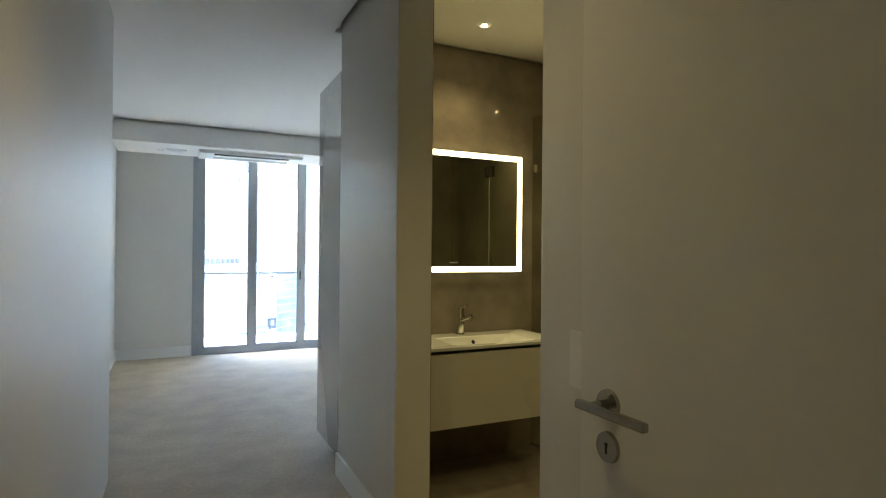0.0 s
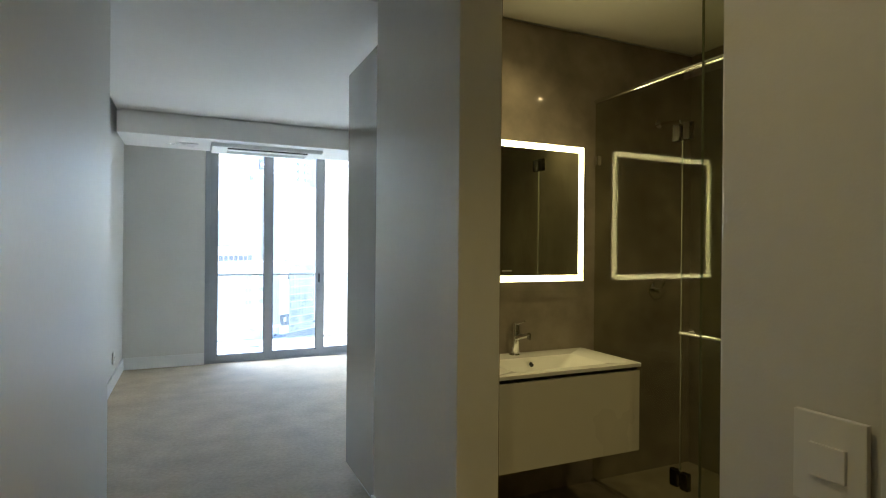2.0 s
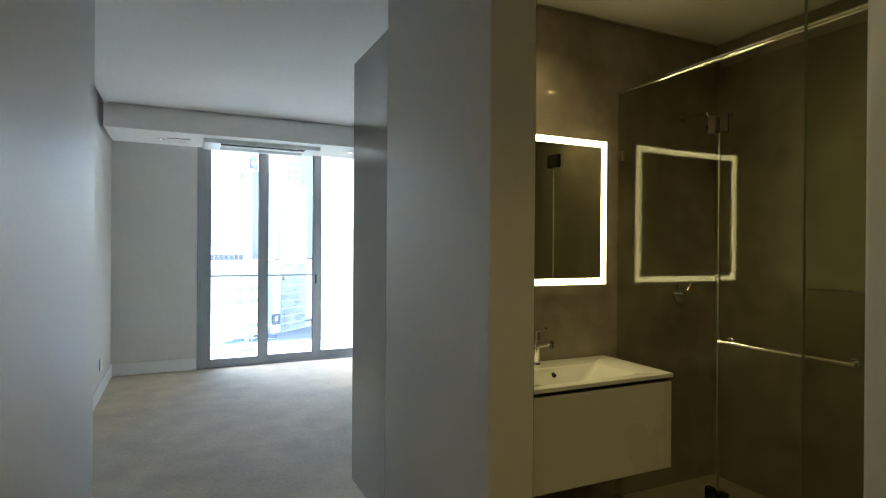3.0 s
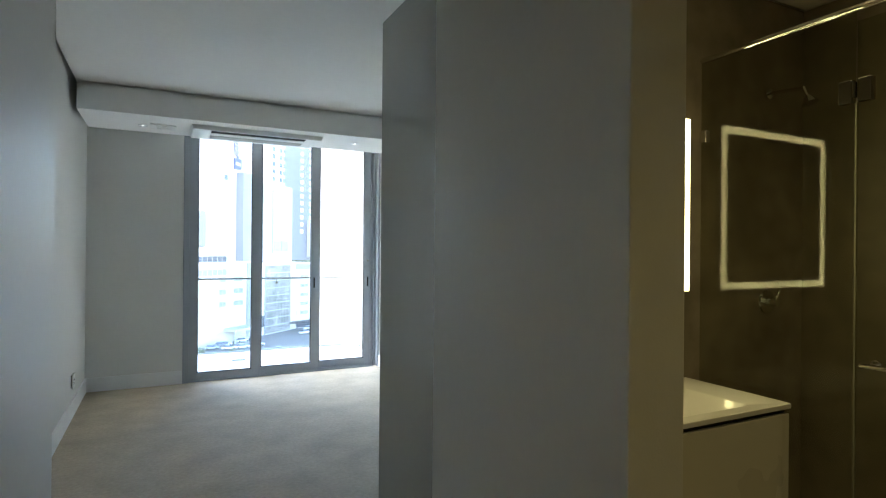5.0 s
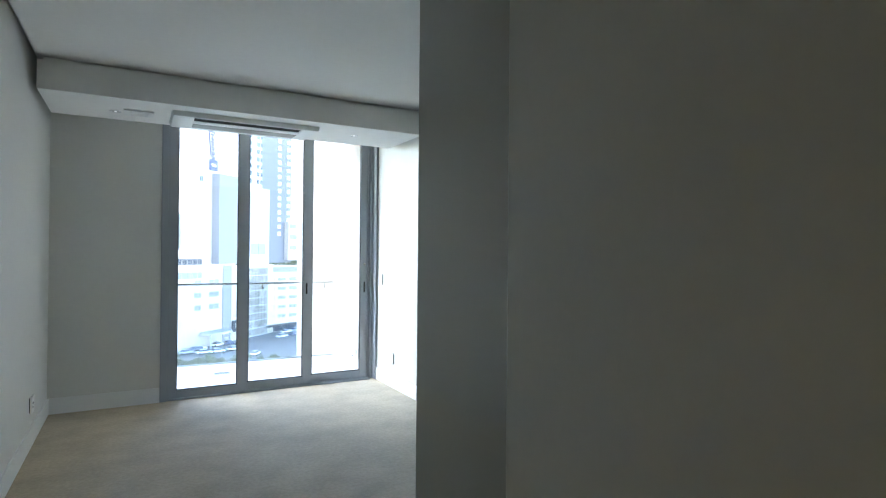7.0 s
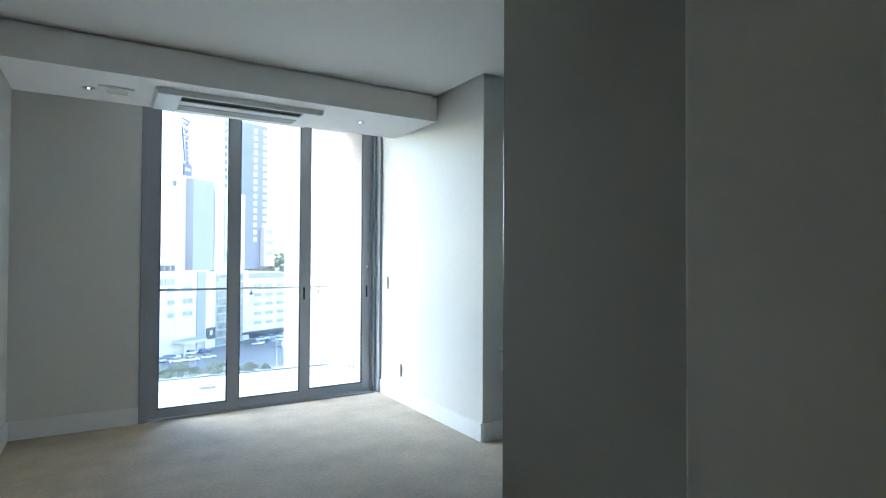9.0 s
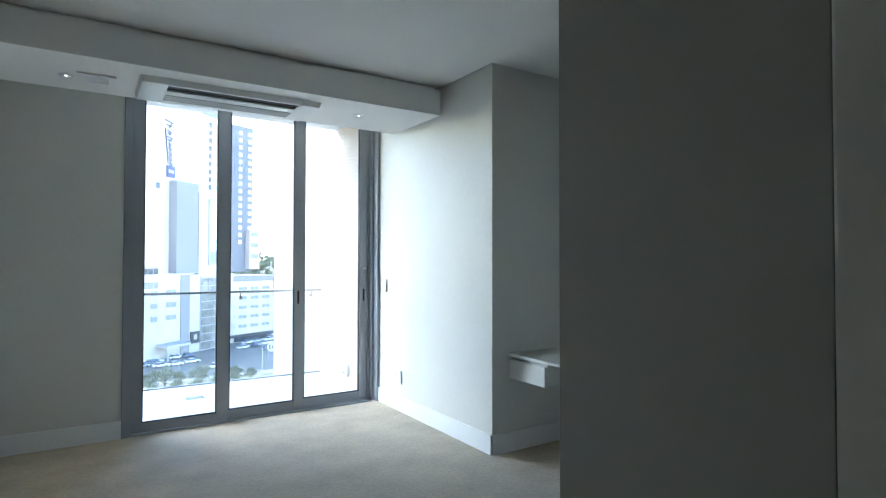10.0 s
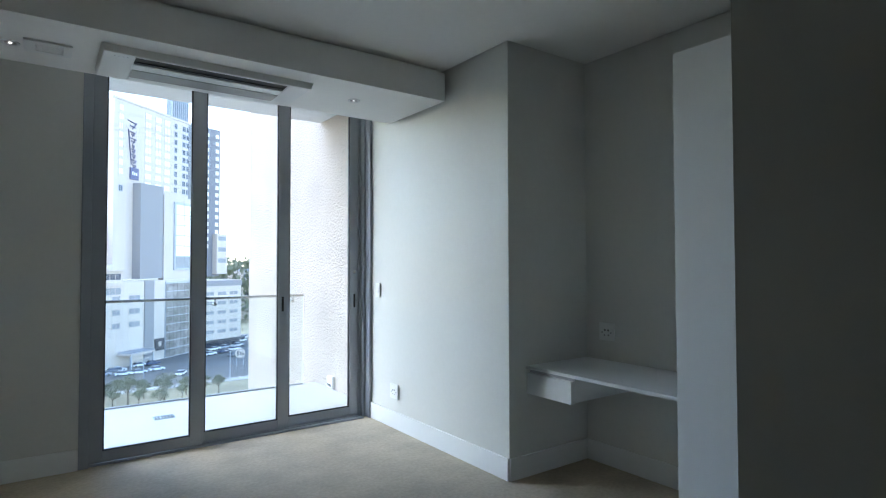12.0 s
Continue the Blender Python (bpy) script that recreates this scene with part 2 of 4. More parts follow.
# ---- balcony door ----
def slider(x0, x1, y, handle_x=None, key_x=None):
    leaf = thing("sliding_door_panel", (x0 + x1) / 2, y, 0.02, "grey aluminium framed sliding glass panel, closed", "sliding door", "sliding panels of the balcony door")
    z0, z1, s, d, foot_h = 0.016, 2.96, 0.085, 0.042, 0.076
    bm = bmesh.new()
    box(bm, x0, y, z0, x0 + s, y + d, z1, 0.003)
    part("left_stile", bm, alu, leaf)
    bm = bmesh.new()
    box(bm, x1 - s, y, z0, x1, y + d, z1, 0.003)
    right = part("right_stile", bm, alu, leaf)
    bm = bmesh.new()
    box(bm, x0 + s, y + 0.002, z0, x1 - s, y + d - 0.002, z0 + foot_h, 0.003)
    part("bottom_rail", bm, alu, leaf)
    bm = bmesh.new()
    box(bm, x0 + s, y + 0.002, z1 - 0.08, x1 - s, y + d - 0.002, z1, 0.003)
    part("top_rail", bm, alu, leaf)
    bm = bmesh.new()
    g = 0.009
    for b in ((x0 + s, z0 + foot_h, x0 + s + g, z1 - 0.08), (x1 - s - g, z0 + foot_h, x1 - s, z1 - 0.08), (x0 + s + g, z0 + foot_h, x1 - s - g, z0 + foot_h + g), (x0 + s + g, z1 - 0.08 - g, x1 - s - g, z1 - 0.08)):
        box(bm, b[0], y + 0.008, b[1], b[2], y + 0.03, b[3])
    part("gasket", bm, gasket, leaf, "thin black rubber seal")
    bm = bmesh.new()
    box(bm, x0 + s + 0.002, y + 0.016, z0 + foot_h, x1 - s - 0.002, y + 0.022, z1 - 0.08)
    p = part("pane", bm, pane_glass, leaf, "clear glass pane")
    p.visible_shadow = False
    if handle_x:
        bm = bmesh.new()
        for k in (0, 1):
            box(bm, handle_x - 0.016 + 0.026 * k, y - 0.004, 1.01, handle_x - 0.010 + 0.026 * k, y, 1.15, 0.001)
            box(bm, handle_x - 0.016, y - 0.004, 1.01 + 0.134 * k, handle_x + 0.016, y, 1.016 + 0.134 * k, 0.001)
        h = part("flush_handle", bm, alu, right)
        # Flat dark plate draws the shade of the grip; nothing is cut in.
        bm = bmesh.new()
        box(bm, handle_x - 0.010, y - 0.0015, 1.018, handle_x + 0.010, y, 1.142)
        part("grip_recess", bm, recess_shade, right, "painted dark shade of the recessed grip")
    if key_x:
        bm = bmesh.new()
        rod(bm, (key_x, y - 0.006, 1.35), (key_x, y, 1.35), 0.014)
        part("lock_cylinder", bm, nickel, right, smooth=True)
    return leaf


slider(0.662, 1.412, 10.690)
slider(1.354, 2.114, 10.738, handle_x=2.066)
slider(2.056, 2.808, 10.786, handle_x=2.770, key_x=2.770)
door_frame = thing("balcony_door_frame", 1.75, 10.7, 0, "grey aluminium outer frame with three tracks", "door frame", kind="structure")
bm = bmesh.new()
box(bm, 0.600, 10.650, 0.0, 0.660, 10.85, 2.984, 0.003)
part("left_jamb", bm, alu, door_frame)
for k, (a, b, y0) in enumerate(((2.811, 2.836, 10.776), (2.836, 2.860, 10.728), (2.860, 2.888, 10.655))):
    bm = bmesh.new()
    box(bm, a, y0, 0.0, b - 0.001, 10.85, 2.984, 0.003)
    part("right_jamb", bm, alu, door_frame)
bm = bmesh.new()
for y0 in (10.672, 10.733, 10.781, 10.829):
    box(bm, 0.661, y0, 0.001, 2.81, y0 + 0.008, 0.0155)
box(bm, 0.661, 10.668, 0.001, 2.81, 10.85, 0.008)
part("threshold", bm, alu, door_frame)
bm = bmesh.new()
box(bm, 0.661, 10.668, 2.962, 2.81, 10.85, 2.984)
part("head_track", bm, alu, door_frame)

# ---- bulkhead fittings ----
ZB = 2.655
ac = thing("ceiling_air_conditioner", 1.25, 9.86, ZB, "white slim ceiling cassette air conditioner with a dark air slot", "air conditioner")
AX0, AX1, AY0, AY1, AZ = 0.632, 1.868, 9.600, 10.125, ZB - 0.042


def ac_slab(name, x0, y0, x1, y1):
    """A piece of the cover, its outer rim sloping in towards the face."""
    bm = bmesh.new()
    top = [bm.verts.new(v) for v in ((x0, y0, ZB - 0.001), (x1, y0, ZB - 0.001), (x1, y1, ZB - 0.001), (x0, y1, ZB - 0.001))]
    a, b = (x0 + 0.012 if x0 == AX0 else x0), (x1 - 0.012 if x1 == AX1 else x1)
    c, d = (y0 + 0.012 if y0 == AY0 else y0), (y1 - 0.012 if y1 == AY1 else y1)
    low = [bm.verts.new(v) for v in ((a, c, AZ), (b, c, AZ), (b, d, AZ), (a, d, AZ))]
    bm.faces.new(top), bm.faces.new(low)
    for k in range(4):
        bm.faces.new((top[k], top[(k + 1) % 4], low[(k + 1) % 4], low[k]))
    bmesh.ops.bevel(bm, geom=[e for e in bm.edges if e.verts[0] in low and e.verts[1] in low], offset=0.003, segments=2, affect="EDGES")
    return part(name, bm, ac_plastic, ac)


SX0, SX1, SY0, SY1 = 0.806, 1.712, 9.642, 9.775
ac_slab("end_panel", AX0, AY0, SX0 - 0.001, AY1)
ac_slab("end_panel", SX1 + 0.001, AY0, AX1, AY1)
ac_slab("front_lip", SX0, AY0, SX1, SY0)
ac_slab("rear_panel", SX0, SY1, SX1, AY1)
# Near-black filler, almost flush, paints the shade inside the outlet.
bm = bmesh.new()
box(bm, SX0, SY0 + 0.001, AZ + 0.010, SX1, SY1 - 0.001, ZB - 0.002)
part("air_slot", bm, recess_shade, ac, "air outlet slot, filled near-black for its shade")
bm = bmesh.new()
box(bm, SX0 + 0.004, SY1 - 0.040, AZ + 0.003, SX1 - 0.004, SY1 - 0.006, AZ + 0.0095, 0.002)
part("louvre", bm, ac_dark, ac, "dark louvre blade")
bm = bmesh.new()
box(bm, SX0 + 0.004, 9.872, AZ - 0.003, SX1 + 0.004, 10.030, AZ - 0.0004)
part("flap", bm, ac_flap, ac, "beige air flap, nearly closed, tilt shade in its colour")
for k in range(4):
    bm = bmesh.new()
    rod(bm, (0.700 + 0.022 * k, 9.664, AZ - 0.0008), (0.700 + 0.022 * k, 9.664, AZ + 0.001), 0.0035, sides=10)
    part("indicator", bm, ac_flap, ac)

vent = thing("ceiling_vent", 0.392, 9.865, ZB, "small white rectangular ceiling air grille", "vent")
bm = bmesh.new()
for b in ((0.280, 9.766, 0.504, 9.806), (0.280, 9.928, 0.504, 9.968), (0.280, 9.806, 0.335, 9.928), (0.462, 9.806, 0.504, 9.928)):
    box(bm, b[0], b[1], ZB - 0.014, b[2], b[3], ZB - 0.001, 0.002)
part("frame", bm, ac_plastic, vent)
bm = bmesh.new()
box(bm, 0.335, 9.806, ZB - 0.003, 0.462, 9.928, ZB - 0.001)
part("backing", bm, ac_flap, vent)
for k in range(7):
    bm = bmesh.new()
    box(bm, 0.336, 9.811 + 0.0165 * k, ZB - 0.012, 0.461, 9.821 + 0.0165 * k, ZB - 0.004)
    part("slat", bm, ac_plastic, vent)


def downlight(x, y, z, lit, watts=0.0, beam=128):
    lamp = thing("recessed_downlight", x, y, z, "small round recessed downlight, switched on" if lit else "small round chrome recessed downlight in the bulkhead, switched on", "ceiling light", "lit downlights" if lit else "downlights in the bulkhead")
    bm = bmesh.new()
    ring(bm, (x, y, z), (0, 0, -1), 0.045, 0.030, 0.006)
    part("rim", bm, lamp_rim if not lit else switch_plastic, lamp, smooth=True)
    bm = bmesh.new()
    rod(bm, (x, y, z - 0.0045), (x, y, z - 0.0025), 0.013 if lit else 0.009)
    part("bulb", bm, lamp_glow if lit else cool_glow, lamp, "glowing warm bulb" if lit else "small bright lens")
    bm = bmesh.new()
    rod(bm, (x, y, z - 0.0022), (x, y, z - 0.001), 0.0295)
    part("reflector", bm, lamp_off, lamp, "", True)
    if lit:
        l = new("lamp_light", bpy.data.lights.new("lamp_light", "SPOT"))
        l.data.energy, l.data.color, l.data.shadow_soft_size, l.data.spot_size, l.data.spot_blend = watts or BATH_WATTS, WARM, 0.010, radians(beam), 1.0
        l.matrix_world = look((x, y, z - 0.012), (x, y, 0))
    return lamp


BATH_WATTS = 1.20
downlight(0.220, 9.905, ZB, False)
downlight(2.272, 9.805, ZB, False)


# ---- switches and sockets ----
def wall_plate(name, label, cat, at, face, w, h, rockers=1, sockets=0):
    """A plate on a wall; face: the way out of the wall as an angle about z."""
    t = thing(name, *at, label, cat)
    t.matrix_world = pose(*at, 0, 0, face)
    # Black box added to draw the shadow gap behind the plate.
    bm = bmesh.new()
    box(bm, -w * 0.43, -0.006, -h * 0.43, w * 0.43, 0, h * 0.43)
    local("back_box", bm, gasket, t, "black recessed box, shadow gap put into its colour")
    bm = bmesh.new()
    box(bm, -w / 2, -0.018, -h / 2, w / 2, -0.0062, h / 2, 0.002)
    local("plate", bm, switch_plastic, t)
    for k in range(rockers):
        bm = bmesh.new()
        box(bm, -w * 0.25, -0.024, -h * 0.18, w * 0.25, -0.0175, h * 0.18, 0.0015)
        local("rocker", bm, switch_plastic, t)
    for k in range(sockets):
        # Dark discs draw the shade of the pin holes.
        for dx, dz, r in ((-0.014, 0.010, 0.0065), (0.014, 0.010, 0.0065), (-0.038, -0.006, 0.0045), (0.038, -0.006, 0.0045), (-0.016, -0.024, 0.0045), (0.016, -0.024, 0.0045)):
            bm = bmesh.new()
            rod(bm, (dx, -0.0190, dz), (dx, -0.0175, dz), r, sides=12)
            local("pin_hole", bm, recess_shade, t)
    return t


def local(name, bm, mat, parent, label="", smooth=False):
    """A part whose mesh is given in its thing's own axes."""
    ob = part(name, bm, mat, None, label, smooth)
    ob.parent = parent
    return ob


wall_plate("light_switch", "square white light switch on the wall by the balcony door", "light switch", (X_RIGHT, 10.522, 1.184), -90, 0.075, 0.130)
wall_plate("wall_socket", "white three-pin wall socket above the baseboard", "socket", (X_RIGHT, 10.230, 0.320), -90, 0.13, 0.125, 0, 1)
wall_plate("wall_socket", "white three-pin wall socket above the desk", "socket", (X_NOOK, 8.576, 0.940), -90, 0.125, 0.125, 0, 1)
wall_plate("wall_socket", "white three-pin wall socket on the bedroom side wall", "socket", (X_LEFT, 9.74, 0.315), 90, 0.125, 0.125, 0, 1)
wall_plate("light_switch", "large white light switch beside the bathroom doorway", "light switch", (1.399, 3.506, 1.157), -90, 0.115, 0.152)

# ---- wardrobe, tall cabinet, desk ----
wardrobe = thing("wardrobe", 2.2, 6.23, 0, "built-in glossy white lacquered wardrobe on a recessed plinth", "wardrobe")
bm = bmesh.new()
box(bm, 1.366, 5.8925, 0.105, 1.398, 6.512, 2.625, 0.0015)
part("side_panel", bm, lacquer, wardrobe, "glossy white end panel, greyed by shade in its colour")
bm = bmesh.new()
box(bm, 1.400, 5.940, 0.107, 3.65, 6.486, 2.620)
part("body", bm, satin_board, wardrobe)
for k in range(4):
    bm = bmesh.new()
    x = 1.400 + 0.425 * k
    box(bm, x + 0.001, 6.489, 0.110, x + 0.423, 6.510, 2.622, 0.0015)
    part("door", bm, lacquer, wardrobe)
bm = bmesh.new()
box(bm, 1.43, 5.945, 0.0, 3.10, 6.44, 0.105)
part("plinth", bm, kick_metal, wardrobe, "recessed brushed metal plinth")

tall = thing("tall_cabinet", 3.39, 7.1, 0, "tall white built-in cabinet standing beside the desk", "cabinet")
bm = bmesh.new()
box(bm, 3.032, 6.516, 0.10, 3.655, 7.645, 2.50, 0.0015)
part("body", bm, satin_board, tall)
for y0, y1 in ((6.520, 7.092), (7.095, 7.645)):
    bm = bmesh.new()
    box(bm, 3.010, y0, 0.105, 3.030, y1, 2.50, 0.0015)
    part("door", bm, satin_board, tall)
bm = bmesh.new()
box(bm, 3.09, 6.55, 0.0, 3.65, 7.65, 0.10)
part("plinth", bm, kick_metal, tall)

desk = thing("desk", 3.4, 8.23, 0.5, "white wall-mounted desk with one shallow drawer", "desk")
bm = bmesh.new()
box(bm, 3.040, 7.648, 0.716, 3.658, 8.768, 0.736, 0.001)
part("desktop", bm, satin_board, desk)
bm = bmesh.new()
box(bm, 3.085, 8.382, 0.556, 3.642, 8.768, 0.7145, 0.001)
drawer = part("drawer", bm, satin_board, desk)
bm = bmesh.new()
box(bm, 3.048, 8.380, 0.550, 3.083, 8.766, 0.688, 0.0015)
part("drawer_front", bm, satin_board, drawer)
# Grey strip in the gap; its colour carries the groove's shade.
bm = bmesh.new()
box(bm, 3.079, 8.384, 0.6885, 3.0845, 8.766, 0.7140)
part("finger_groove", bm, kick_metal, drawer, "grey strip, finger groove shade put into its colour")

# ---- bedroom door ----
entry = thing("bedroom_door", 1.31, 2.86, 0.0, "flat off-white painted bedroom door, standing wide open", "door", kind="structure")
XD = 1.258
bm = bmesh.new()
box(bm, XD, 2.31, 0.008, XD + 0.04, 3.366, 2.30, 0.002)
leaf = part("door_leaf", bm, door_paint, entry)
for z, nm in ((1.116, "handle_rosette"), (1.024, "keyhole_rosette")):
    bm = bmesh.new()
    rod(bm, (XD, 3.272, z), (XD - 0.008, 3.272, z), 0.0340, 0.0320, 40)
    r = part(nm, bm, nickel, leaf, "brushed nickel round plate", True)
    if nm == "keyhole_rosette":
        # Thin dark shape on the plate draws the shade of the keyhole.
        bm = bmesh.new()
        rod(bm, (XD - 0.0082, 3.272, z + 0.006), (XD - 0.0090, 3.272, z + 0.006), 0.0042, sides=14)
        box(bm, XD - 0.0090, 3.2698, z - 0.014, XD - 0.0082, 3.2742, z + 0.004)
        part("keyhole", bm, recess_shade, leaf, "keyhole, its dark painted on")
bm = bmesh.new()
rod(bm, (XD - 0.008, 3.276, 1.116), (XD - 0.050, 3.276, 1.116), 0.0105, 0.0095, 24)
box(bm, XD - 0.064, 3.112, 1.1060, XD - 0.046, 3.312, 1.1260, 0.0065, 4)
part("lever", bm, nickel, leaf, "brushed nickel lever handle", True)
bm = bmesh.new()
rod(bm, (XD + 0.048, 3.272, 1.116), (XD + 0.04, 3.272, 1.116), 0.0265)
part("rear_rosette", bm, nickel, leaf, "", True)
for z in (0.25, 1.15, 2.05):
    bm = bmesh.new()
    rod(bm, (XD + 0.02, 2.302, z - 0.05), (XD + 0.02, 2.302, z + 0.05), 0.007)
    part("hinge", bm, nickel, leaf, "", True)
bm = bmesh.new()
box(bm, 0.10, 2.03, 0, 0.142, 2.215, 2.34, 0.003)
box(bm, 1.258, 2.03, 0, 1.30, 2.215, 2.34, 0.003)
box(bm, 0.142, 2.03, 2.30, 1.258, 2.215, 2.34, 0.003)
tagged(part("door_frame_entry", bm, trim_paint), "white painted bedroom door frame", "door frame", kind="structure")

# ---- bathroom ----
solid("bath_tiles_back", taupe, [(1.562, 5.810, 0.004, 3.648, 5.8245, Z_BATH)], "satin taupe brown wall cladding behind the basin", "wall")
solid("bath_tiles_side", taupe, [(1.5455, 2.9, 0.004, 1.550, 3.72, Z_BATH), (1.5455, 4.855, 0.004, 1.550, 5.8245, Z_BATH)], "glossy taupe brown wall cladding", "wall")
solid("bath_tiles_shower", taupe_satin, [(3.65, 2.9, 0.004, 3.664, 5.8245, Z_BATH)], "satin taupe brown wall cladding of the shower", "wall")
solid("bath_tiles_south", taupe, [(1.562, 2.9, 0.004, 3.648, 2.914, Z_BATH)], "satin taupe brown wall cladding", "wall")
solid("wall_bath_outer", wall_paint, [(3.666, 2.75, 0, 3.86, 5.824, TOP), (1.546, 2.75, 0, 3.66, 2.898, TOP)], "painted wall around the bathroom", "wall")
solid("bath_floor", taupe, [(1.545, 2.9, 0.001, 3.66, 5.82, 0.012)], "taupe brown tiled bathroom floor", "floor")
solid("bath_ceiling", ceiling_paint, [(1.562, 2.916, Z_BATH + 0.004, 3.648, 5.80, Z_BATH + 0.05), (1.5, 2.75, TOP - 0.1, 3.86, 5.94, TOP)], "flat white bathroom ceiling", "ceiling")
downlight(2.140, 5.388, Z_BATH + 0.004, True)
# Unseen extra lamp, added to brighten the door jamb.
downlight(2.140, 3.55, Z_BATH + 0.004, True)
downlight(3.33, 4.41, Z_BATH + 0.004, True)
downlight(0.68, 3.70, Z_PASS, True, 0.90, 118)

mir = thing("lit_mirror", 2.26, 5.81, 1.31, "rectangular wall mirror with a glowing white border", "mirror")
mx0, mx1, mz0, mz1, mw = 1.80, 2.687, 1.307, 2.143, 0.036
bm = bmesh.new()
box(bm, mx0 + 0.01, 5.785, mz0 + 0.01, mx1 - 0.01, 5.8095, mz1 - 0.01)
part("back_box", bm, nickel, mir)
bm = bmesh.new()
box(bm, mx0, 5.780, mz0, mx1, 5.785, mz1)
part("mirror_glass", bm, mirror_silver, mir, "silvered mirror glass")
for b in ((mx0, mz1 - mw, mx1, mz1), (mx0, mz0, mx1, mz0 + mw), (mx1 - mw, mz0 + mw, mx1, mz1 - mw), (mx0, mz0 + mw, mx0 + mw, mz1 - mw)):
    bm = bmesh.new()
    box(bm, b[0], 5.7775, b[1], b[2], 5.780, b[3])
    part("light_strip", bm, strip_glow, mir, "glowing warm white light strip")
bm = bmesh.new()
box(bm, 2.10, 5.7785, mz0 + 0.062, 2.165, 5.7798, mz0 + 0.070)
part("touch_mark", bm, switch_plastic, mir)

VX0, VX1, VY0, VZ = 1.745, 2.707, 5.290, 0.880
vanity = thing("vanity_unit", 2.22, 5.55, 0.397, "cream wall-hung vanity drawer under the basin", "vanity")
bm = bmesh.new()
box(bm, VX0 + 0.004, VY0 + 0.030, 0.400, VX1 - 0.008, 5.808, 0.428, 0.001)
box(bm, VX0 + 0.004, VY0 + 0.030, 0.429, VX0 + 0.022, 5.808, 0.8465, 0.001)
box(bm, VX1 - 0.026, VY0 + 0.030, 0.429, VX1 - 0.008, 5.808, 0.8465, 0.001)
box(bm, VX0 + 0.023, 5.790, 0.429, VX1 - 0.027, 5.808, 0.8465, 0.001)
part("body", bm, vanity_board, vanity)
bm = bmesh.new()
box(bm, VX0 + 0.004, VY0 + 0.006, 0.397, VX1 - 0.008, VY0 + 0.028, 0.838, 0.002)
part("drawer_front", bm, vanity_board, vanity)
# Near-black strips put the groove's shade into colour.
bm = bmesh.new()
box(bm, VX0 + 0.010, VY0 + 0.022, 0.839, VX1 - 0.014, VY0 + 0.040, 0.8595)
box(bm, VX1 - 0.030, VY0 + 0.041, 0.847, VX1 - 0.014, 5.80, 0.8595)
part("shadow_groove", bm, recess_shade, vanity, "painted dark shade of the recessed grip groove")

basin = thing("wash_basin", 2.22, 5.55, 0.86, "white ceramic inset wash basin on the vanity", "basin")
bm = bmesh.new()


def rect(bm, x0, y0, x1, y1, z, r=0.0, n=5):
    pts = []
    for cx, cy, a0 in ((x1 - r, y1 - r, 0), (x0 + r, y1 - r, 90), (x0 + r, y0 + r, 180), (x1 - r, y0 + r, 270)):
        for k in range(n + 1):
            a = radians(a0 + 90 * k / n)
            pts.append(bm.verts.new((cx + r * math.cos(a), cy + r * math.sin(a), z)))
    return pts


loops = [rect(bm, VX0, VY0, VX1, 5.808, 0.860, 0.006), rect(bm, VX0, VY0, VX1, 5.808, VZ - 0.003, 0.006), rect(bm, VX0 + 0.003, VY0 + 0.003, VX1 - 0.003, 5.806, VZ, 0.006),
         rect(bm, 1.925, 5.345, 2.525, 5.655, VZ, 0.03), rect(bm, 1.932, 5.352, 2.515, 5.648, VZ - 0.006, 0.03), rect(bm, 1.96, 5.372, 2.44, 5.635, VZ - 0.075, 0.05),
         rect(bm, 1.99, 5.40, 2.38, 5.615, VZ - 0.10, 0.05)]
for p, q in zip(loops, loops[1:]):
    for k in range(len(p)):
        bm.faces.new((p[k], p[(k + 1) % len(p)], q[(k + 1) % len(p)], q[k]))
bm.faces.new(loops[-1])
part("bowl", bm, ceramic, basin, smooth=True)
# Dark disc on the bowl draws the shade of the overflow.
bm = bmesh.new()
rod(bm, (2.215, 5.630, VZ - 0.042), (2.215, 5.650, VZ - 0.035), 0.011)
part("overflow", bm, recess_shade, basin, "round overflow hole, its dark painted on")
bm = bmesh.new()
rod(bm, (2.2, 5.50, VZ - 0.1005), (2.2, 5.50, VZ - 0.094), 0.024, 0.021)
part("drain_plug", bm, chrome, basin, "", True)

tap = thing("basin_tap", 2.178, 5.760, VZ, "chrome single-lever basin mixer tap", "tap")
bm = bmesh.new()
rod(bm, (2.178, 5.760, VZ), (2.178, 5.760, VZ + 0.014), 0.031, 0.027, 28)
rod(bm, (2.178, 5.760, VZ + 0.011), (2.178, 5.755, VZ + 0.097), 0.029, 0.024, 28)
rod(bm, (2.178, 5.755, VZ + 0.097), (2.178, 5.753, VZ + 0.142), 0.026, 0.025, 28)
part("body", bm, chrome, tap, "", True)
bm = bmesh.new()
rod(bm, (2.178, 5.757, VZ + 0.097), (2.188, 5.620, VZ + 0.135), 0.016, 0.013, 24)
rod(bm, (2.188, 5.627, VZ + 0.135), (2.188, 5.623, VZ + 0.107), 0.012, 0.011, 20)
part("spout", bm, chrome, tap, "", True)
bm = bmesh.new()
rod(bm, (2.178, 5.753, VZ + 0.144), (2.178, 5.751, VZ + 0.187), 0.025, 0.021, 28)
rod(bm, (2.178, 5.750, VZ + 0.180), (2.183, 5.665, VZ + 0.207), 0.008, 0.006, 16)
part("lever", bm, chrome, tap, "", True)

# shower enclosure
XG = 2.80
shower = thing("shower_enclosure", XG, 4.9, 0.0, "tinted frameless glass shower screen with chrome fittings", "shower screen")
bm = bmesh.new()
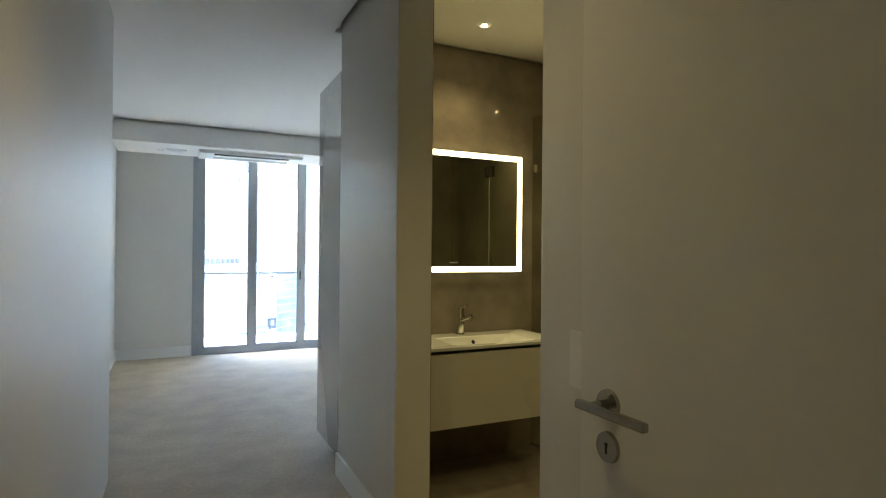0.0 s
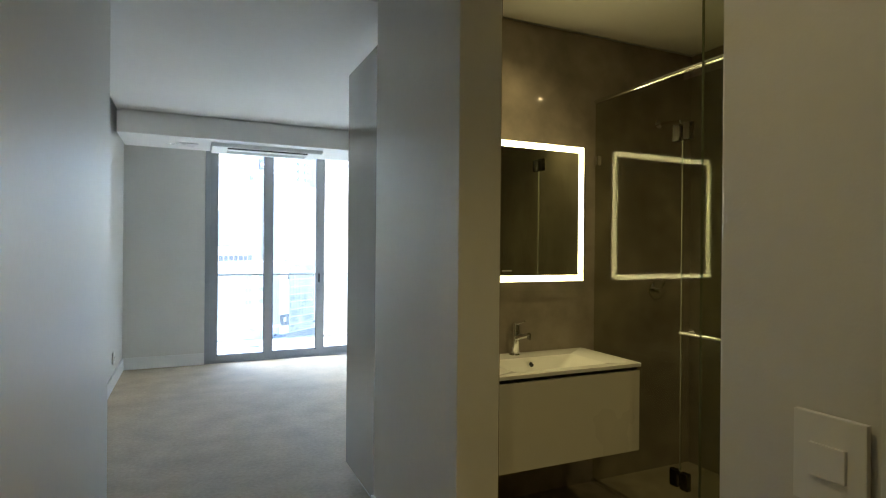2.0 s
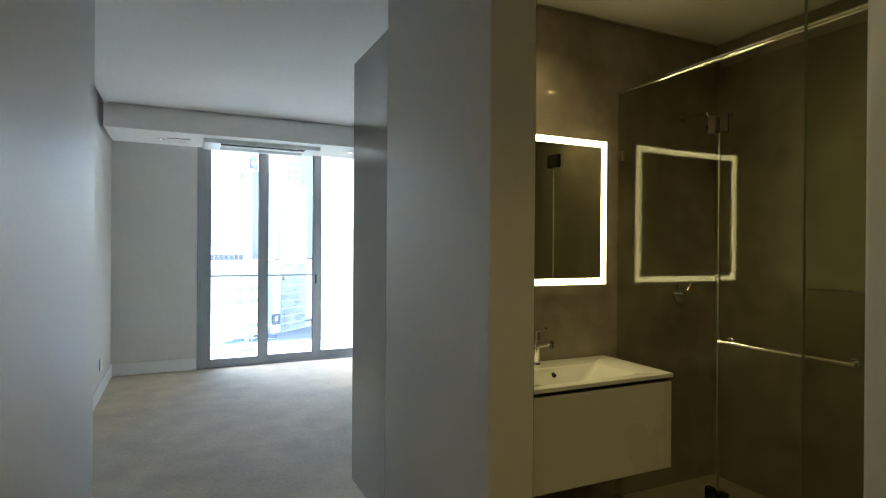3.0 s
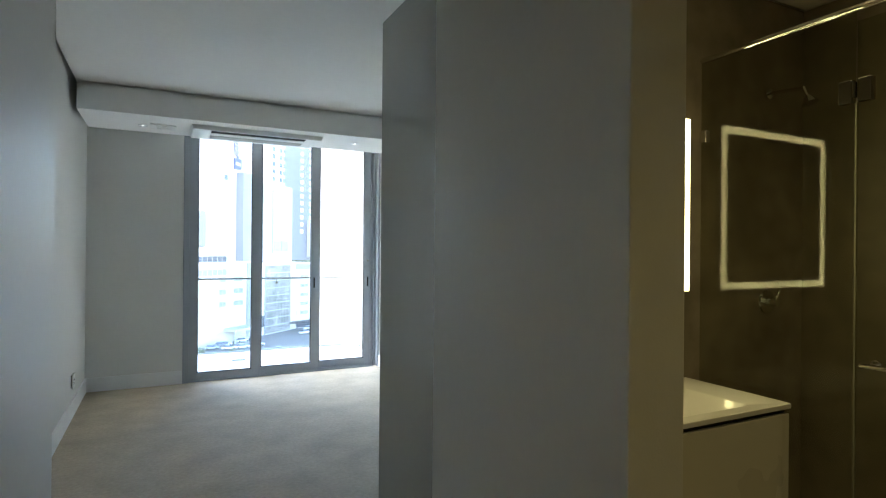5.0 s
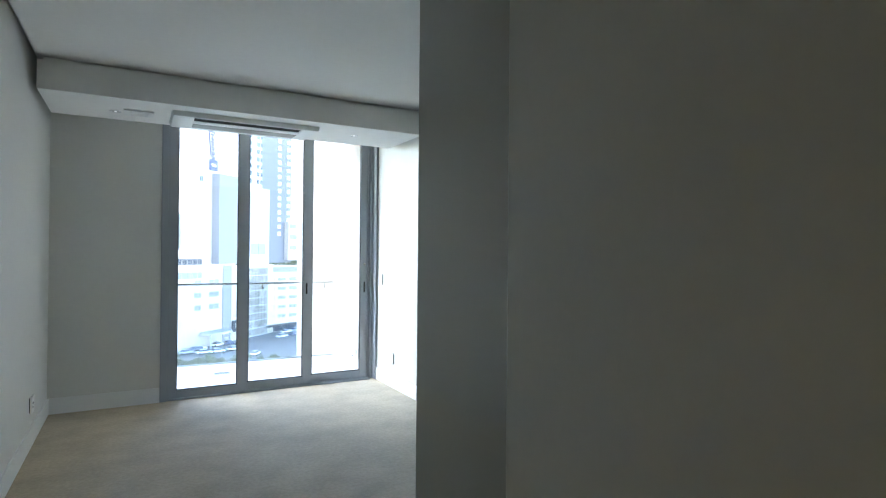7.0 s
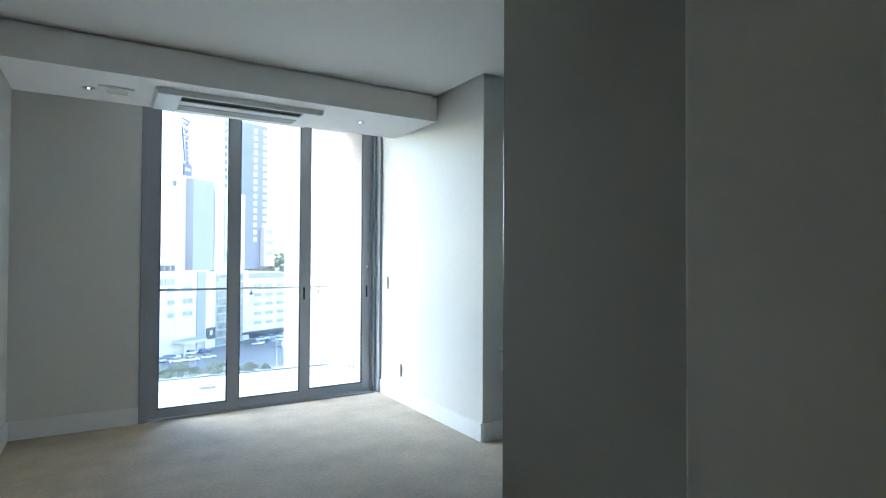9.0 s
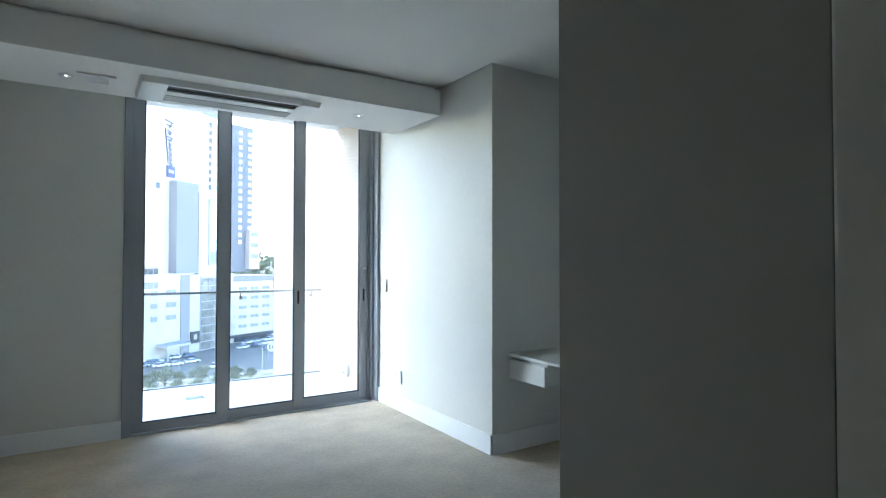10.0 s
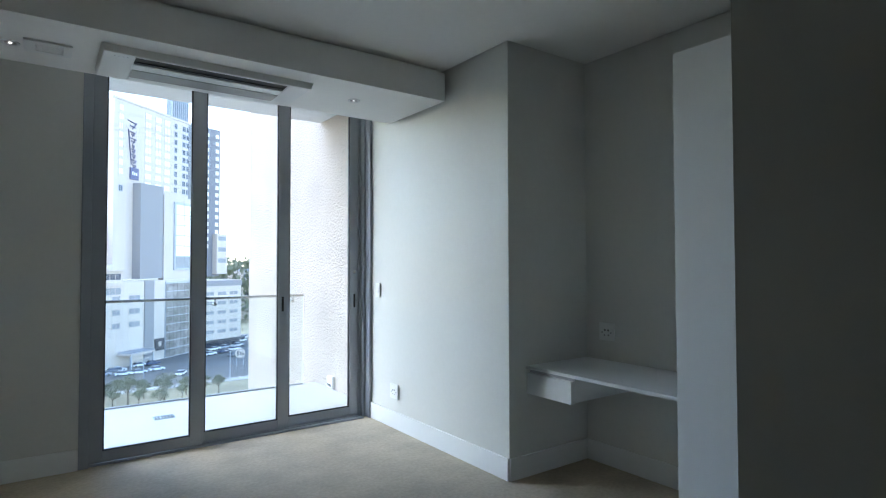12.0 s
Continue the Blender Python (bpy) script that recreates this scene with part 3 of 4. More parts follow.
box(bm, XG, 5.112, 0.03, XG + 0.008, 5.806, 2.441)
part("fixed_pane", bm, shower_glass, shower, "fixed tinted glass pane")
bm = bmesh.new()
box(bm, XG, 4.40, 0.03, XG + 0.008, 5.104, 2.40)
gd = part("glass_door", bm, shower_glass, shower, "hinged tinted glass door, closed")
bm = bmesh.new()
box(bm, XG, 2.95, 0.03, XG + 0.008, 4.394, 2.441)
part("fixed_pane", bm, shower_glass, shower, "fixed tinted glass pane")
bm = bmesh.new()
rod(bm, (XG + 0.004, 2.93, 2.452), (XG + 0.004, 5.808, 2.452), 0.0145, sides=24)
part("header_rail", bm, chrome, shower, "polished chrome top rail", True)
bm = bmesh.new()
box(bm, XG - 0.012, 2.95, 0.0125, XG + 0.020, 5.808, 0.032, 0.003)
part("sill", bm, chrome, shower)
for z in (2.13, 0.29):
    bm = bmesh.new()
    box(bm, XG - 0.012, 5.050, z - 0.045, XG + 0.020, 5.098, z + 0.045, 0.003)
    box(bm, XG - 0.012, 5.118, z - 0.045, XG + 0.020, 5.166, z + 0.045, 0.003)
    rod(bm, (XG - 0.012, 5.108, z - 0.03), (XG - 0.012, 5.108, z + 0.03), 0.009)
    part("hinge", bm, dark_metal, gd, "dark metal glass hinge", False)
bm = bmesh.new()
box(bm, XG - 0.001, 5.1045, 0.335, XG + 0.009, 5.1115, 2.085, 0.001)
part("seal_strip", bm, seal_vinyl, gd, "thin translucent door seal")
bm = bmesh.new()
rod(bm, (XG - 0.055, 5.06, 1.075), (XG - 0.055, 4.46, 1.075), 0.010)
for y in (5.03, 4.49):
    rod(bm, (XG - 0.055, y, 1.075), (XG, y, 1.075), 0.008)
    rod(bm, (XG - 0.008, y, 1.075), (XG, y, 1.075), 0.020)
part("towel_bar", bm, chrome, gd, "chrome towel bar handle", True)
bm = bmesh.new()
box(bm, XG - 0.012, 5.770, 2.04, XG + 0.018, 5.808, 2.10, 0.003)
part("wall_clamp", bm, chrome, shower)

mixer = thing("shower_mixer", 3.33, 5.81, 1.18, "round chrome shower mixer on the brown wall", "shower mixer")
bm = bmesh.new()
rod(bm, (3.33, 5.8095, 1.23), (3.33, 5.80, 1.23), 0.065, 0.062, 32)
part("plate", bm, chrome, mixer, "", True)
bm = bmesh.new()
rod(bm, (3.33, 5.80, 1.23), (3.33, 5.745, 1.23), 0.022, 0.020, 24)
rod(bm, (3.33, 5.76, 1.235), (3.36, 5.75, 1.305), 0.007, 0.006, 14)
part("lever", bm, chrome, mixer, "", True)
head = thing("overhead_shower", 3.33, 5.81, 2.30, "chrome wall-mounted shower head on an arm", "shower head")
bm = bmesh.new()
rod(bm, (3.33, 5.8095, 2.36), (3.33, 5.800, 2.36), 0.028)
rod(bm, (3.33, 5.80, 2.36), (3.335, 5.62, 2.345), 0.010)
rod(bm, (3.335, 5.625, 2.35), (3.336, 5.60, 2.29), 0.010)
part("arm", bm, chrome, head, "", True)
bm = bmesh.new()
rod(bm, (3.336, 5.602, 2.30), (3.337, 5.59, 2.262), 0.016, 0.040, 32)
part("rose", bm, chrome, head, "", True)
shelf = thing("corner_shelf", 3.6, 5.0, 1.28, "small chrome shower shelf on the wall", "shelf")
bm = bmesh.new()
for x in (3.53, 3.56, 3.59, 3.62):
    rod(bm, (x, 4.82, 1.30), (x, 5.12, 1.30), 0.004, sides=10)
for y in (4.82, 5.12):
    rod(bm, (3.53, y, 1.30), (3.6495, y, 1.30), 0.005, sides=10)
part("rack", bm, chrome, shelf, "", True)

slide = thing("bathroom_sliding_door", 1.6, 3.4, 0.012, "clear frameless glass sliding door, pushed open", "sliding door")
bm = bmesh.new()
box(bm, 1.597, 2.95, 0.014, 1.605, 3.945, 2.85)
part("glass_leaf", bm, slide_glass, slide, "tinted glass leaf")
bm = bmesh.new()
box(bm, 1.5975, 3.9453, 0.016, 1.6045, 3.9475, 2.85)
part("edge_trim", bm, glass_edge, slide, "thin green glass edge")

# ---- balcony ----
solid("balcony_floor", balcony_tile, [(-4.0, 10.861, -0.30, 3.12, 12.53, -0.020)], "pale tiled balcony floor", "floor")
solid("balcony_soffit", white_render, [(-4.0, 10.861, 3.151, 3.12, 12.42, 3.45)], "white balcony ceiling slab", "ceiling")
solid("balcony_side_wall", render_coat, [(3.121, 10.861, -6.0, 3.42, 15.30, 7.0)], "rough pale plastered side wall of the balcony", "wall")
solid("facade_outer", white_render, [(-8.0, 10.861, -6.0, -4.001, 11.1, 8.0), (-4.0, 10.45, 3.152, 3.12, 10.86, 8.0)], "white rendered outer facade", "wall")
grate = thing("floor_drain", 1.33, 11.87, -0.02, "small slotted metal floor drain", "drain")
bm = bmesh.new()
box(bm, 1.24, 11.80, -0.0185, 1.42, 11.94, -0.0165)
part("plate", bm, nickel, grate)
# Dark bars on the plate draw the shade of its slots.
for k in range(6):
    bm = bmesh.new()
    box(bm, 1.255 + 0.027 * k, 11.815, -0.0163, 1.267 + 0.027 * k, 11.925, -0.0155)
    part("slot", bm, recess_shade, grate, "drain slot, its dark painted on")
rail = thing("balcony_balustrade", 1.0, 12.54, -0.02, "clear glass balustrade with a slim steel handrail", "balustrade")
for x0, x1 in ((-3.95, -2.57), (-2.55, -1.17), (-1.15, 0.23), (0.25, 1.63), (1.65, 2.945)):
    bm = bmesh.new()
    box(bm, x0, 12.505, -0.004, x1, 12.517, 1.035)
    p = part("glass_panel", bm, rail_glass, rail, "clear glass panel")
    p.visible_shadow = False
bm = bmesh.new()
box(bm, -3.95, 12.490, 1.036, 2.95, 12.532, 1.064, 0.006)
part("handrail", bm, nickel, rail, "slim brushed steel handrail")
bm = bmesh.new()
box(bm, -3.95, 12.498, -0.019, 2.95, 12.524, -0.0045, 0.002)
part("base_channel", bm, alu, rail, "grey metal base channel")
for x in (-1.20, 0.36, 1.924, 2.805):
    bm = bmesh.new()
    rod(bm, (x, 12.504, 0.985), (x, 12.470, 0.985), 0.020, 0.020, 18)
    rod(bm, (x, 12.478, 0.985), (x, 12.478, 1.030), 0.007, 0.007, 10)
    rod(bm, (x, 12.478, 1.028), (x, 12.492, 1.046), 0.007, 0.007, 10)
    part("clamp", bm, nickel, rail, "small steel rail bracket", True)
bm = bmesh.new()
box(bm, 2.9455, 12.503, -0.004, 2.950, 12.519, 1.035)
part("glass_edge", bm, rail_edge, rail, "pale polished glass edge")
foot = thing("balcony_wall_light", 3.12, 12.05, 0.06, "small white step light on the plaster wall", "wall light")
bm = bmesh.new()
box(bm, 3.085, 11.98, 0.0, 3.1205, 12.12, 0.13, 0.006)
part("housing", bm, switch_plastic, foot)
bm = bmesh.new()
box(bm, 3.082, 12.0, 0.015, 3.086, 12.10, 0.045)
part("lens", bm, ac_dark, foot, "dark lens")

# ---- the town outside ----
GZ = -29.6
asphalt = material("asphalt", (0.15, 0.142, 0.13), 0.9, vary=0.15, scale=2, big=0.2, big_scale=0.08)
dry_ground = material("dry grass ground", (0.29, 0.245, 0.15), 0.95, vary=0.25, scale=1.5, big=0.3, big_scale=0.06)
paving = material("concrete paving", (0.45, 0.44, 0.42), 0.85, vary=0.1, scale=3, big=0.12, big_scale=0.2)
hotel_white = material("white hotel wall", (0.56, 0.485, 0.43), 0.8, vary=0.02, scale=1, big=0.03, big_scale=0.1)
hotel_blue = material("blue-grey hotel wall", (0.275, 0.26, 0.262), 0.8, vary=0.02, scale=1, big=0.03, big_scale=0.1)
hotel_pale_window = material("pale window blind", (0.86, 0.82, 0.76), 0.3, big=0.1, big_scale=0.4)
hotel_dark_window = material("dark window glass", (0.07, 0.08, 0.11), 0.15, big=0.2, big_scale=0.4)
band_window = material("grey window band", (0.24, 0.25, 0.27), 0.3, big=0.1, big_scale=0.3)
# Mottling in the colour stands in for what the panes reflect.
curtain_glass = material("blue-grey curtain wall glass, reflections painted in", (0.21, 0.195, 0.185), 0.35, vary=0.3, scale=0.9, big=0.45, big_scale=0.22)
# hotel_blue made bluer and darker; the wing's shade is put into the colour
wing_blue_shaded = material("shaded blue wing wall", (0.21, 0.205, 0.22), 0.8, vary=0.02, scale=1, big=0.03, big_scale=0.1)
hotel_slate = material("slate blue rooftop cladding", (0.16, 0.19, 0.23), 0.35, big=0.15, big_scale=0.3)
frame_grey = material("grey window frame", (0.40, 0.41, 0.44), 0.5, big=0.05)
sign_blue = material("blue sign", (0.10, 0.10, 0.19), 0.5, big=0.04)
sign_dark = material("dark sign", (0.05, 0.05, 0.06), 0.5, big=0.05)
bark = material("bark", (0.13, 0.10, 0.075), 0.95, vary=0.2, scale=6, big=0.1)
leaves = material("leaves", (0.15, 0.155, 0.095), 0.8, vary=0.35, scale=1.2, big=0.25, big_scale=0.3)
car_paints = [material("car paint " + n, c, 0.25, coat=0.5, big=0.02) for n, c in (("white", (0.75, 0.75, 0.75)), ("silver", (0.42, 0.43, 0.45)), ("grey", (0.16, 0.17, 0.19)), ("dark blue", (0.05, 0.07, 0.14)))]
tyre_rubber = material("tyre", (0.02, 0.02, 0.02), 0.9, big=0.1)

solid("ground", dry_ground, [(-3000, 40, GZ - 0.5, 3000, 4500, GZ)], "dry grassy open ground", "ground")
solid("road", asphalt, [(-150, 164, GZ, 160, 262, GZ + 0.06)], "dark asphalt road and car park", "road")
solid("pavement", paving, [(-150, 161.0, GZ, 160, 163.8, GZ + 0.16)], "pale concrete pavement along the road", "pavement")


def building(name, p0, p1, label, category):
    t = thing(name, p0[0], p0[1], GZ, label, category)
    t.matrix_world = Matrix.Translation((p0[0], p0[1], 0)) @ pose(0, 0, 0, 0, 0, math.degrees(math.atan2(p1[1] - p0[1], p1[0] - p0[0])))
    return t


def block(parent, name, mat, u0, u1, y0, y1, z0, z1, label="", bevel=0.0):
    bm = bmesh.new()
    box(bm, u0, y0, z0, u1, y1, z1, bevel)
    return local(name, bm, mat, parent, label)


def windows(parent, mat, us, zs, w, h, y, proto={}):
    """A grid of framed windows, panes standing a little behind their frames."""
    key = (mat.name, w, h)
    if key not in proto:
        bm = bmesh.new()
        f = 0.12
        for b in ((-w / 2, -h / 2, -w / 2 + f, h / 2), (w / 2 - f, -h / 2, w / 2, h / 2), (-w / 2 + f, h / 2 - f, w / 2 - f, h / 2), (-w / 2 + f, -h / 2, w / 2 - f, -h / 2 + f), (-f / 3, -h / 2 + f, f / 3, h / 2 - f)):
            box(bm, b[0], -0.12, b[1], b[2], 0.0, b[3])
        frame_mesh = bpy.data.meshes.new("window")
        bm.to_mesh(frame_mesh), bm.free()
        frame_mesh.materials.append(frame_grey if mat is hotel_dark_window else hotel_white)
        bm = bmesh.new()
        box(bm, -w / 2 + f, -0.05, -h / 2 + f, w / 2 - f, -0.004, h / 2 - f)
        pane_mesh = bpy.data.meshes.new("pane")
        bm.to_mesh(pane_mesh), bm.free()
        pane_mesh.materials.append(mat)
        proto[key] = (frame_mesh, pane_mesh)
    for u in us:
        for z in zs:
            o = new("window", proto[key][0])
            o.parent, o.location = parent, (u, y, z)
            q = new("pane", proto[key][1])
            q.parent = o


A0, A1, B1 = (17.8, 202.5), (37.5, 220.3), (56.3, 229.0)
hotel = building("hotel_tower", A0, A1, "tall white hotel tower with rows of windows and a vertical sign", "building")
block(hotel, "tower_wall", hotel_white, -0.9, 34.6, 0.0, 18.0, -3.0, 52.6)
block(hotel, "parapet", hotel_white, -1.1, 34.8, -0.3, 0.6, 52.6, 53.3)
block(hotel, "penthouse", hotel_slate, 25.6, 34.6, 1.0, 3.2, 52.6, 61.0, "dark blue-grey ribbed rooftop block")
for k in range(9):
    block(hotel, "penthouse_rib", frame_grey, 25.6 + 1.05 * k, 25.8 + 1.05 * k, 0.75, 1.0, 53.3, 60.6)
rows = [50.3 - 2.83 * k for k in range(9)]
windows(hotel, hotel_pale_window, (1.8,), rows[:8], 1.9, 2.0, 0.0)
windows(hotel, hotel_dark_window, (1.8,), [25.2], 1.7, 2.0, 0.0)
windows(hotel, hotel_pale_window, (13.3, 18.0, 22.3), rows, 2.9, 2.0, 0.0)
windows(hotel, hotel_dark_window, (26.6,), rows, 1.5, 1.9, 0.0)
windows(hotel, hotel_dark_window, (30.9, 33.0), rows, 1.7, 1.9, 0.0)
z = 47.0
for k, (dz, w) in enumerate(((3.4, 3.6), (1.9, 1.9), (2.3, 2.6), (1.2, 1.0), (1.7, 1.7), (1.7, 1.7), (1.6, 1.9), (1.6, 1.5))):
    u = 6.3 + 0.12 * k
    for n, (p, q) in enumerate((((-0.5, 0.0), (0.5, -0.25)), ((0.45, -0.1), (-0.05, -0.95)), ((-0.3, -0.55), (0.35, -0.7)))):
        bm = bmesh.new()
        rod(bm, (u + p[0] * w, -0.2, z + p[1] * dz * 0.8), (u + q[0] * w, -0.2, z + q[1] * dz * 0.8), 0.20, 0.13, 8)
        local("sign_stroke", bm, sign_blue, hotel, "dark blue sign stroke")
    z -= dz
bm = bmesh.new()
rod(bm, (4.6, -0.2, 44.2), (5.9, -0.2, 33.2), 0.2, 0.13, 8)
local("sign_underline", bm, sign_blue, hotel, "thin dark blue sign bar")
square = block(hotel, "sign_square", sign_blue, 5.4, 8.9, -0.4, -0.01, 28.5, 32.2, "square blue sign")
for k in range(3):
    bm = bmesh.new()
    box(bm, 6.1 + 0.8 * k, -0.45, 29.9, 6.55 + 0.8 * k, -0.4, 31.0 - 0.15 * k)
    local("sign_mark", bm, hotel_pale_window, square)
bm = bmesh.new()
box(bm, 6.9, -3.0, -3.0, 18.6, -0.02, 27.4)
bmesh.ops.bevel(bm, geom=[e for e in bm.edges if e.verts[0].co.x > 18 and e.verts[1].co.x > 18 and e.verts[0].co.y < -2 and e.verts[1].co.y < -2], offset=2.4, segments=6, profile=0.5, affect="EDGES")
local("stair_block", bm, hotel_blue, hotel, "blue-grey projecting block with a rounded corner")
block(hotel, "side_block", hotel_white, 18.7, 35.4, -2.0, 0.0, -8.0, 25.0, "white projecting block")
block(hotel, "glazed_bay", frame_grey, 23.4, 32.6, -2.5, -2.0, -0.4, 23.2, "grey framed tall window bay")
for k in range(2):
    for n in range(5):
        block(hotel, "bay_pane", hotel_pale_window, 24.2 + 4.1 * k, 28.0 + 4.1 * k, -2.62, -2.5, 4.6 + 3.6 * n, 7.9 + 3.6 * n)
    block(hotel, "bay_pane", band_window, 24.2 + 4.1 * k, 28.0 + 4.1 * k, -2.62, -2.5, 0.4, 4.2)
block(hotel, "podium_wall", hotel_white, -22.0, 36.0, -4.0, 0.0, GZ, -3.6)
block(hotel, "podium_pier", hotel_blue, 7.7, 11.8, -4.3, -4.0, GZ, -3.6, "blue-grey podium pier")
block(hotel, "curtain_wall_frame", frame_grey, 17.0, 31.7, -4.4, -4.0, GZ, -4.2)
pane_bm = bmesh.new()
box(pane_bm, 0, -4.5, 0, 1.62, -4.4, 2.45)
pane_data = bpy.data.meshes.new("glass_pane")
pane_bm.to_mesh(pane_data), pane_bm.free()
pane_data.materials.append(curtain_glass)
for i in range(8):
    for j in range(9):
        o = new("glass_pane", pane_data)
        o.parent, o.location = hotel, (17.15 + 1.8 * i, 0, GZ + 0.4 + 2.74 * j)
block(hotel, "board_sign", sign_dark, 12.4, 16.6, -4.4, -4.01, -26.5, -22.6, "dark square sign with a pale mark")
block(hotel, "sign_mark", hotel_white, 13.8, 15.1, -4.5, -4.4, -25.2, -23.6)
windows(hotel, band_window, (3.6,), [-8.8 - 4.0 * k for k in range(3)], 4.8, 1.9, -4.0)
windows(hotel, band_window, (-3.6,), [-8.8 - 4.0 * k for k in range(3)], 3.2, 1.9, -4.0)
block(hotel, "annex_wall", hotel_white, -22.0, -1.0, -3.9, 8.0, -3.59, 1.6, "low white annex with ribbon windows")
block(hotel, "annex_ledge", hotel_white, -22.4, -0.9, -5.0, -3.9, -0.4, 0.3)
block(hotel, "annex_ledge", hotel_white, -22.4, -0.9, -5.0, -3.9, -4.6, -3.7)
for k in range(8):
    block(hotel, "annex_window", hotel_dark_window, -18.4 + 2.1 * k, -16.6 + 2.1 * k, -4.0, -3.9, -3.0, -1.2)
    block(hotel, "annex_window", band_window, -18.4 + 2.1 * k, -16.6 + 2.1 * k, -4.1, -4.0, -7.4, -5.4)
block(hotel, "annex_tower", hotel_blue, -12.0, -5.2, 1.0, 8.0, 1.6, 13.6, "blue-grey rounded rooftop block", 1.2)
block(hotel, "entrance_canopy", hotel_white, -3.0, 7.0, -9.0, -4.0, -25.6, -25.0, "white entrance canopy")
for k in range(6):
    block(hotel, "canopy_fin", frame_grey, -2.6 + 1.8 * k, -2.3 + 1.8 * k, -8.9, -4.2, -25.0, -24.5)
for u in (-2.5, 6.5):
    block(hotel, "canopy_post", frame_grey, u - 0.2, u + 0.2, -8.6, -8.2, GZ, -25.6)

wing = building("hotel_wing", A1, B1, "blue-grey hotel wing with small white windows above a parking podium", "building")
block(wing, "wing_wall", wing_blue_shaded, 3.2, 20.3, 2.0, 18.0, -3.0, 53.2)
wrows = [50.5 - 2.81 * k for k in range(16)]
windows(wing, hotel_pale_window, (14.6, 18.9), wrows, 1.5, 1.6, 2.0)
block(wing, "corner_balcony", hotel_white, 17.2, 21.8, -0.5, 2.0, -2.0, 13.2, "white stacked corner balconies")
# Flat grey sheets draw the shade of the balcony openings.
for k in range(3):
    block(wing, "opening_shade", band_window, 17.8, 21.2, -0.6, -0.5, 2.2 + 4.2 * k, 3.8 + 4.2 * k)
block(wing, "podium_wall", hotel_white, 0.4, 28.2, -1.0, 18.0, GZ, -4.4)
block(wing, "podium_ledge", hotel_blue, 0.4, 28.4, -1.3, -1.0, -6.6, -4.6)
windows(wing, band_window, (3.6, 8.6, 13.8, 19.2, 24.6), [-9.4 - 3.55 * k for k in range(5)], 4.0, 1.5, -1.0)
block(wing, "shop_canopy", sign_dark, 0.4, 28.6, -3.0, -1.0, -27.4, -26.6)
block(wing, "shop_window", hotel_dark_window, 1.0, 27.6, -1.1, -1.0, GZ + 0.3, -27.5)

low = building("low_office_block", (-24.0, 196.0), (14.0, 226.0), "low white office block with dark window bands", "building")
block(low, "wall", hotel_white, 0, 40, 0, 18, GZ, 3.0)
block(low, "roof", frame_grey, -0.4, 40.4, -0.4, 18.4, 3.0, 3.6)
windows(low, hotel_dark_window, [2.6 + 4.4 * k for k in range(9)], [-0.2, -6.5, -12.8], 3.8, 1.9, 0.0)
far = building("far_office_block", (92.0, 330.0), (130.0, 350.0), "distant pale office block among trees", "building")
block(far, "wall", hotel_white, 0, 44, 0, 20, GZ, -2.0)
block(far, "roof", frame_grey, -0.5, 44.5, -0.5, 20.5, -2.0, -1.2)
windows(far, hotel_dark_window, [3 + 5 * k for k in range(8)], [-5, -10, -15], 4.0, 1.9, 0.0)


# cars
def car(paint, label):
    c = thing("parked_car", 0, 0, 0, label, "car", "cars in the hotel car park")
    bm = bmesh.new()
    box(bm, -2.15, -0.88, 0.28, 2.15, 0.88, 0.88, 0.16)
    local("body", bm, paint, c)
    bm = bmesh.new()
    lower = rect(bm, -1.55, -0.80, 1.05, 0.80, 0.86, 0.12, 3)
    upper = rect(bm, -1.05, -0.66, 0.45, 0.66, 1.40, 0.15, 3)
    for k in range(len(lower)):
        bm.faces.new((lower[k], lower[(k + 1) % len(lower)], upper[(k + 1) % len(lower)], upper[k]))
    local("cabin_windows", bm, hotel_dark_window, c, "dark car windows")
    bm = bmesh.new()
    box(bm, -1.08, -0.67, 1.385, 0.48, 0.67, 1.45, 0.03)
    local("roof", bm, paint, c)
    for x in (-1.35, 1.35):
        for y in (-0.82, 0.82):
            bm = bmesh.new()
            rod(bm, (x, y - 0.1, 0.32), (x, y + 0.1, 0.32), 0.32, sides=14)
            wheel = local("wheel", bm, tyre_rubber, c)
            bm = bmesh.new()
            rod(bm, (x, y - 0.11, 0.32), (x, y + 0.11, 0.32), 0.18, sides=10)
            part("rim", bm, lamp_off, wheel)
    for y in (-0.62, 0.62):
        bm = bmesh.new()
        box(bm, 2.08, y - 0.16, 0.58, 2.16, y + 0.16, 0.72, 0.02)
        local("headlight", bm, lamp_off, c)
    return c


first = [car(p, n) for p, n in zip(car_paints, ("white parked car on the asphalt", "silver parked car on the asphalt", "dark grey parked car on the asphalt", "dark blue parked car on the asphalt"))]
GR = GZ + 0.06
spots = [(16.9, 192.3, 8, 2), (18.2, 193.4, 14, 0), (18.7, 185.9, 6, 0), (22.6, 186.2, 10, 0), (24.2, 198.8, 22, 0), (28.0, 199.7, 24, 3), (27.6, 188.6, 12, 0), (32.1, 177.3, 60, 0), (51.0, 219.5, 28, 0), (55.4, 222.2, 26, 1),
         (60.5, 224.5, 26, 0), (65.5, 237.3, 28, 0), (52.8, 201.9, 35, 2), (69.5, 247.2, 24, 0), (52.1, 211.4, 30, 3), (57.0, 215.5, 30, 0), (61.5, 230.0, 28, 2), (14.0, 188.0, 5, 1), (72.0, 240.0, 26, 1), (47.0, 208.5, 28, 0)]
used = set()
for x, y, a, k in spots:
    m = pose(x, y, GR, 0, 0, a)
    if k not in used:
        used.add(k)
        first[k].matrix_world = m
    else:
        copy_thing(first[k], m)


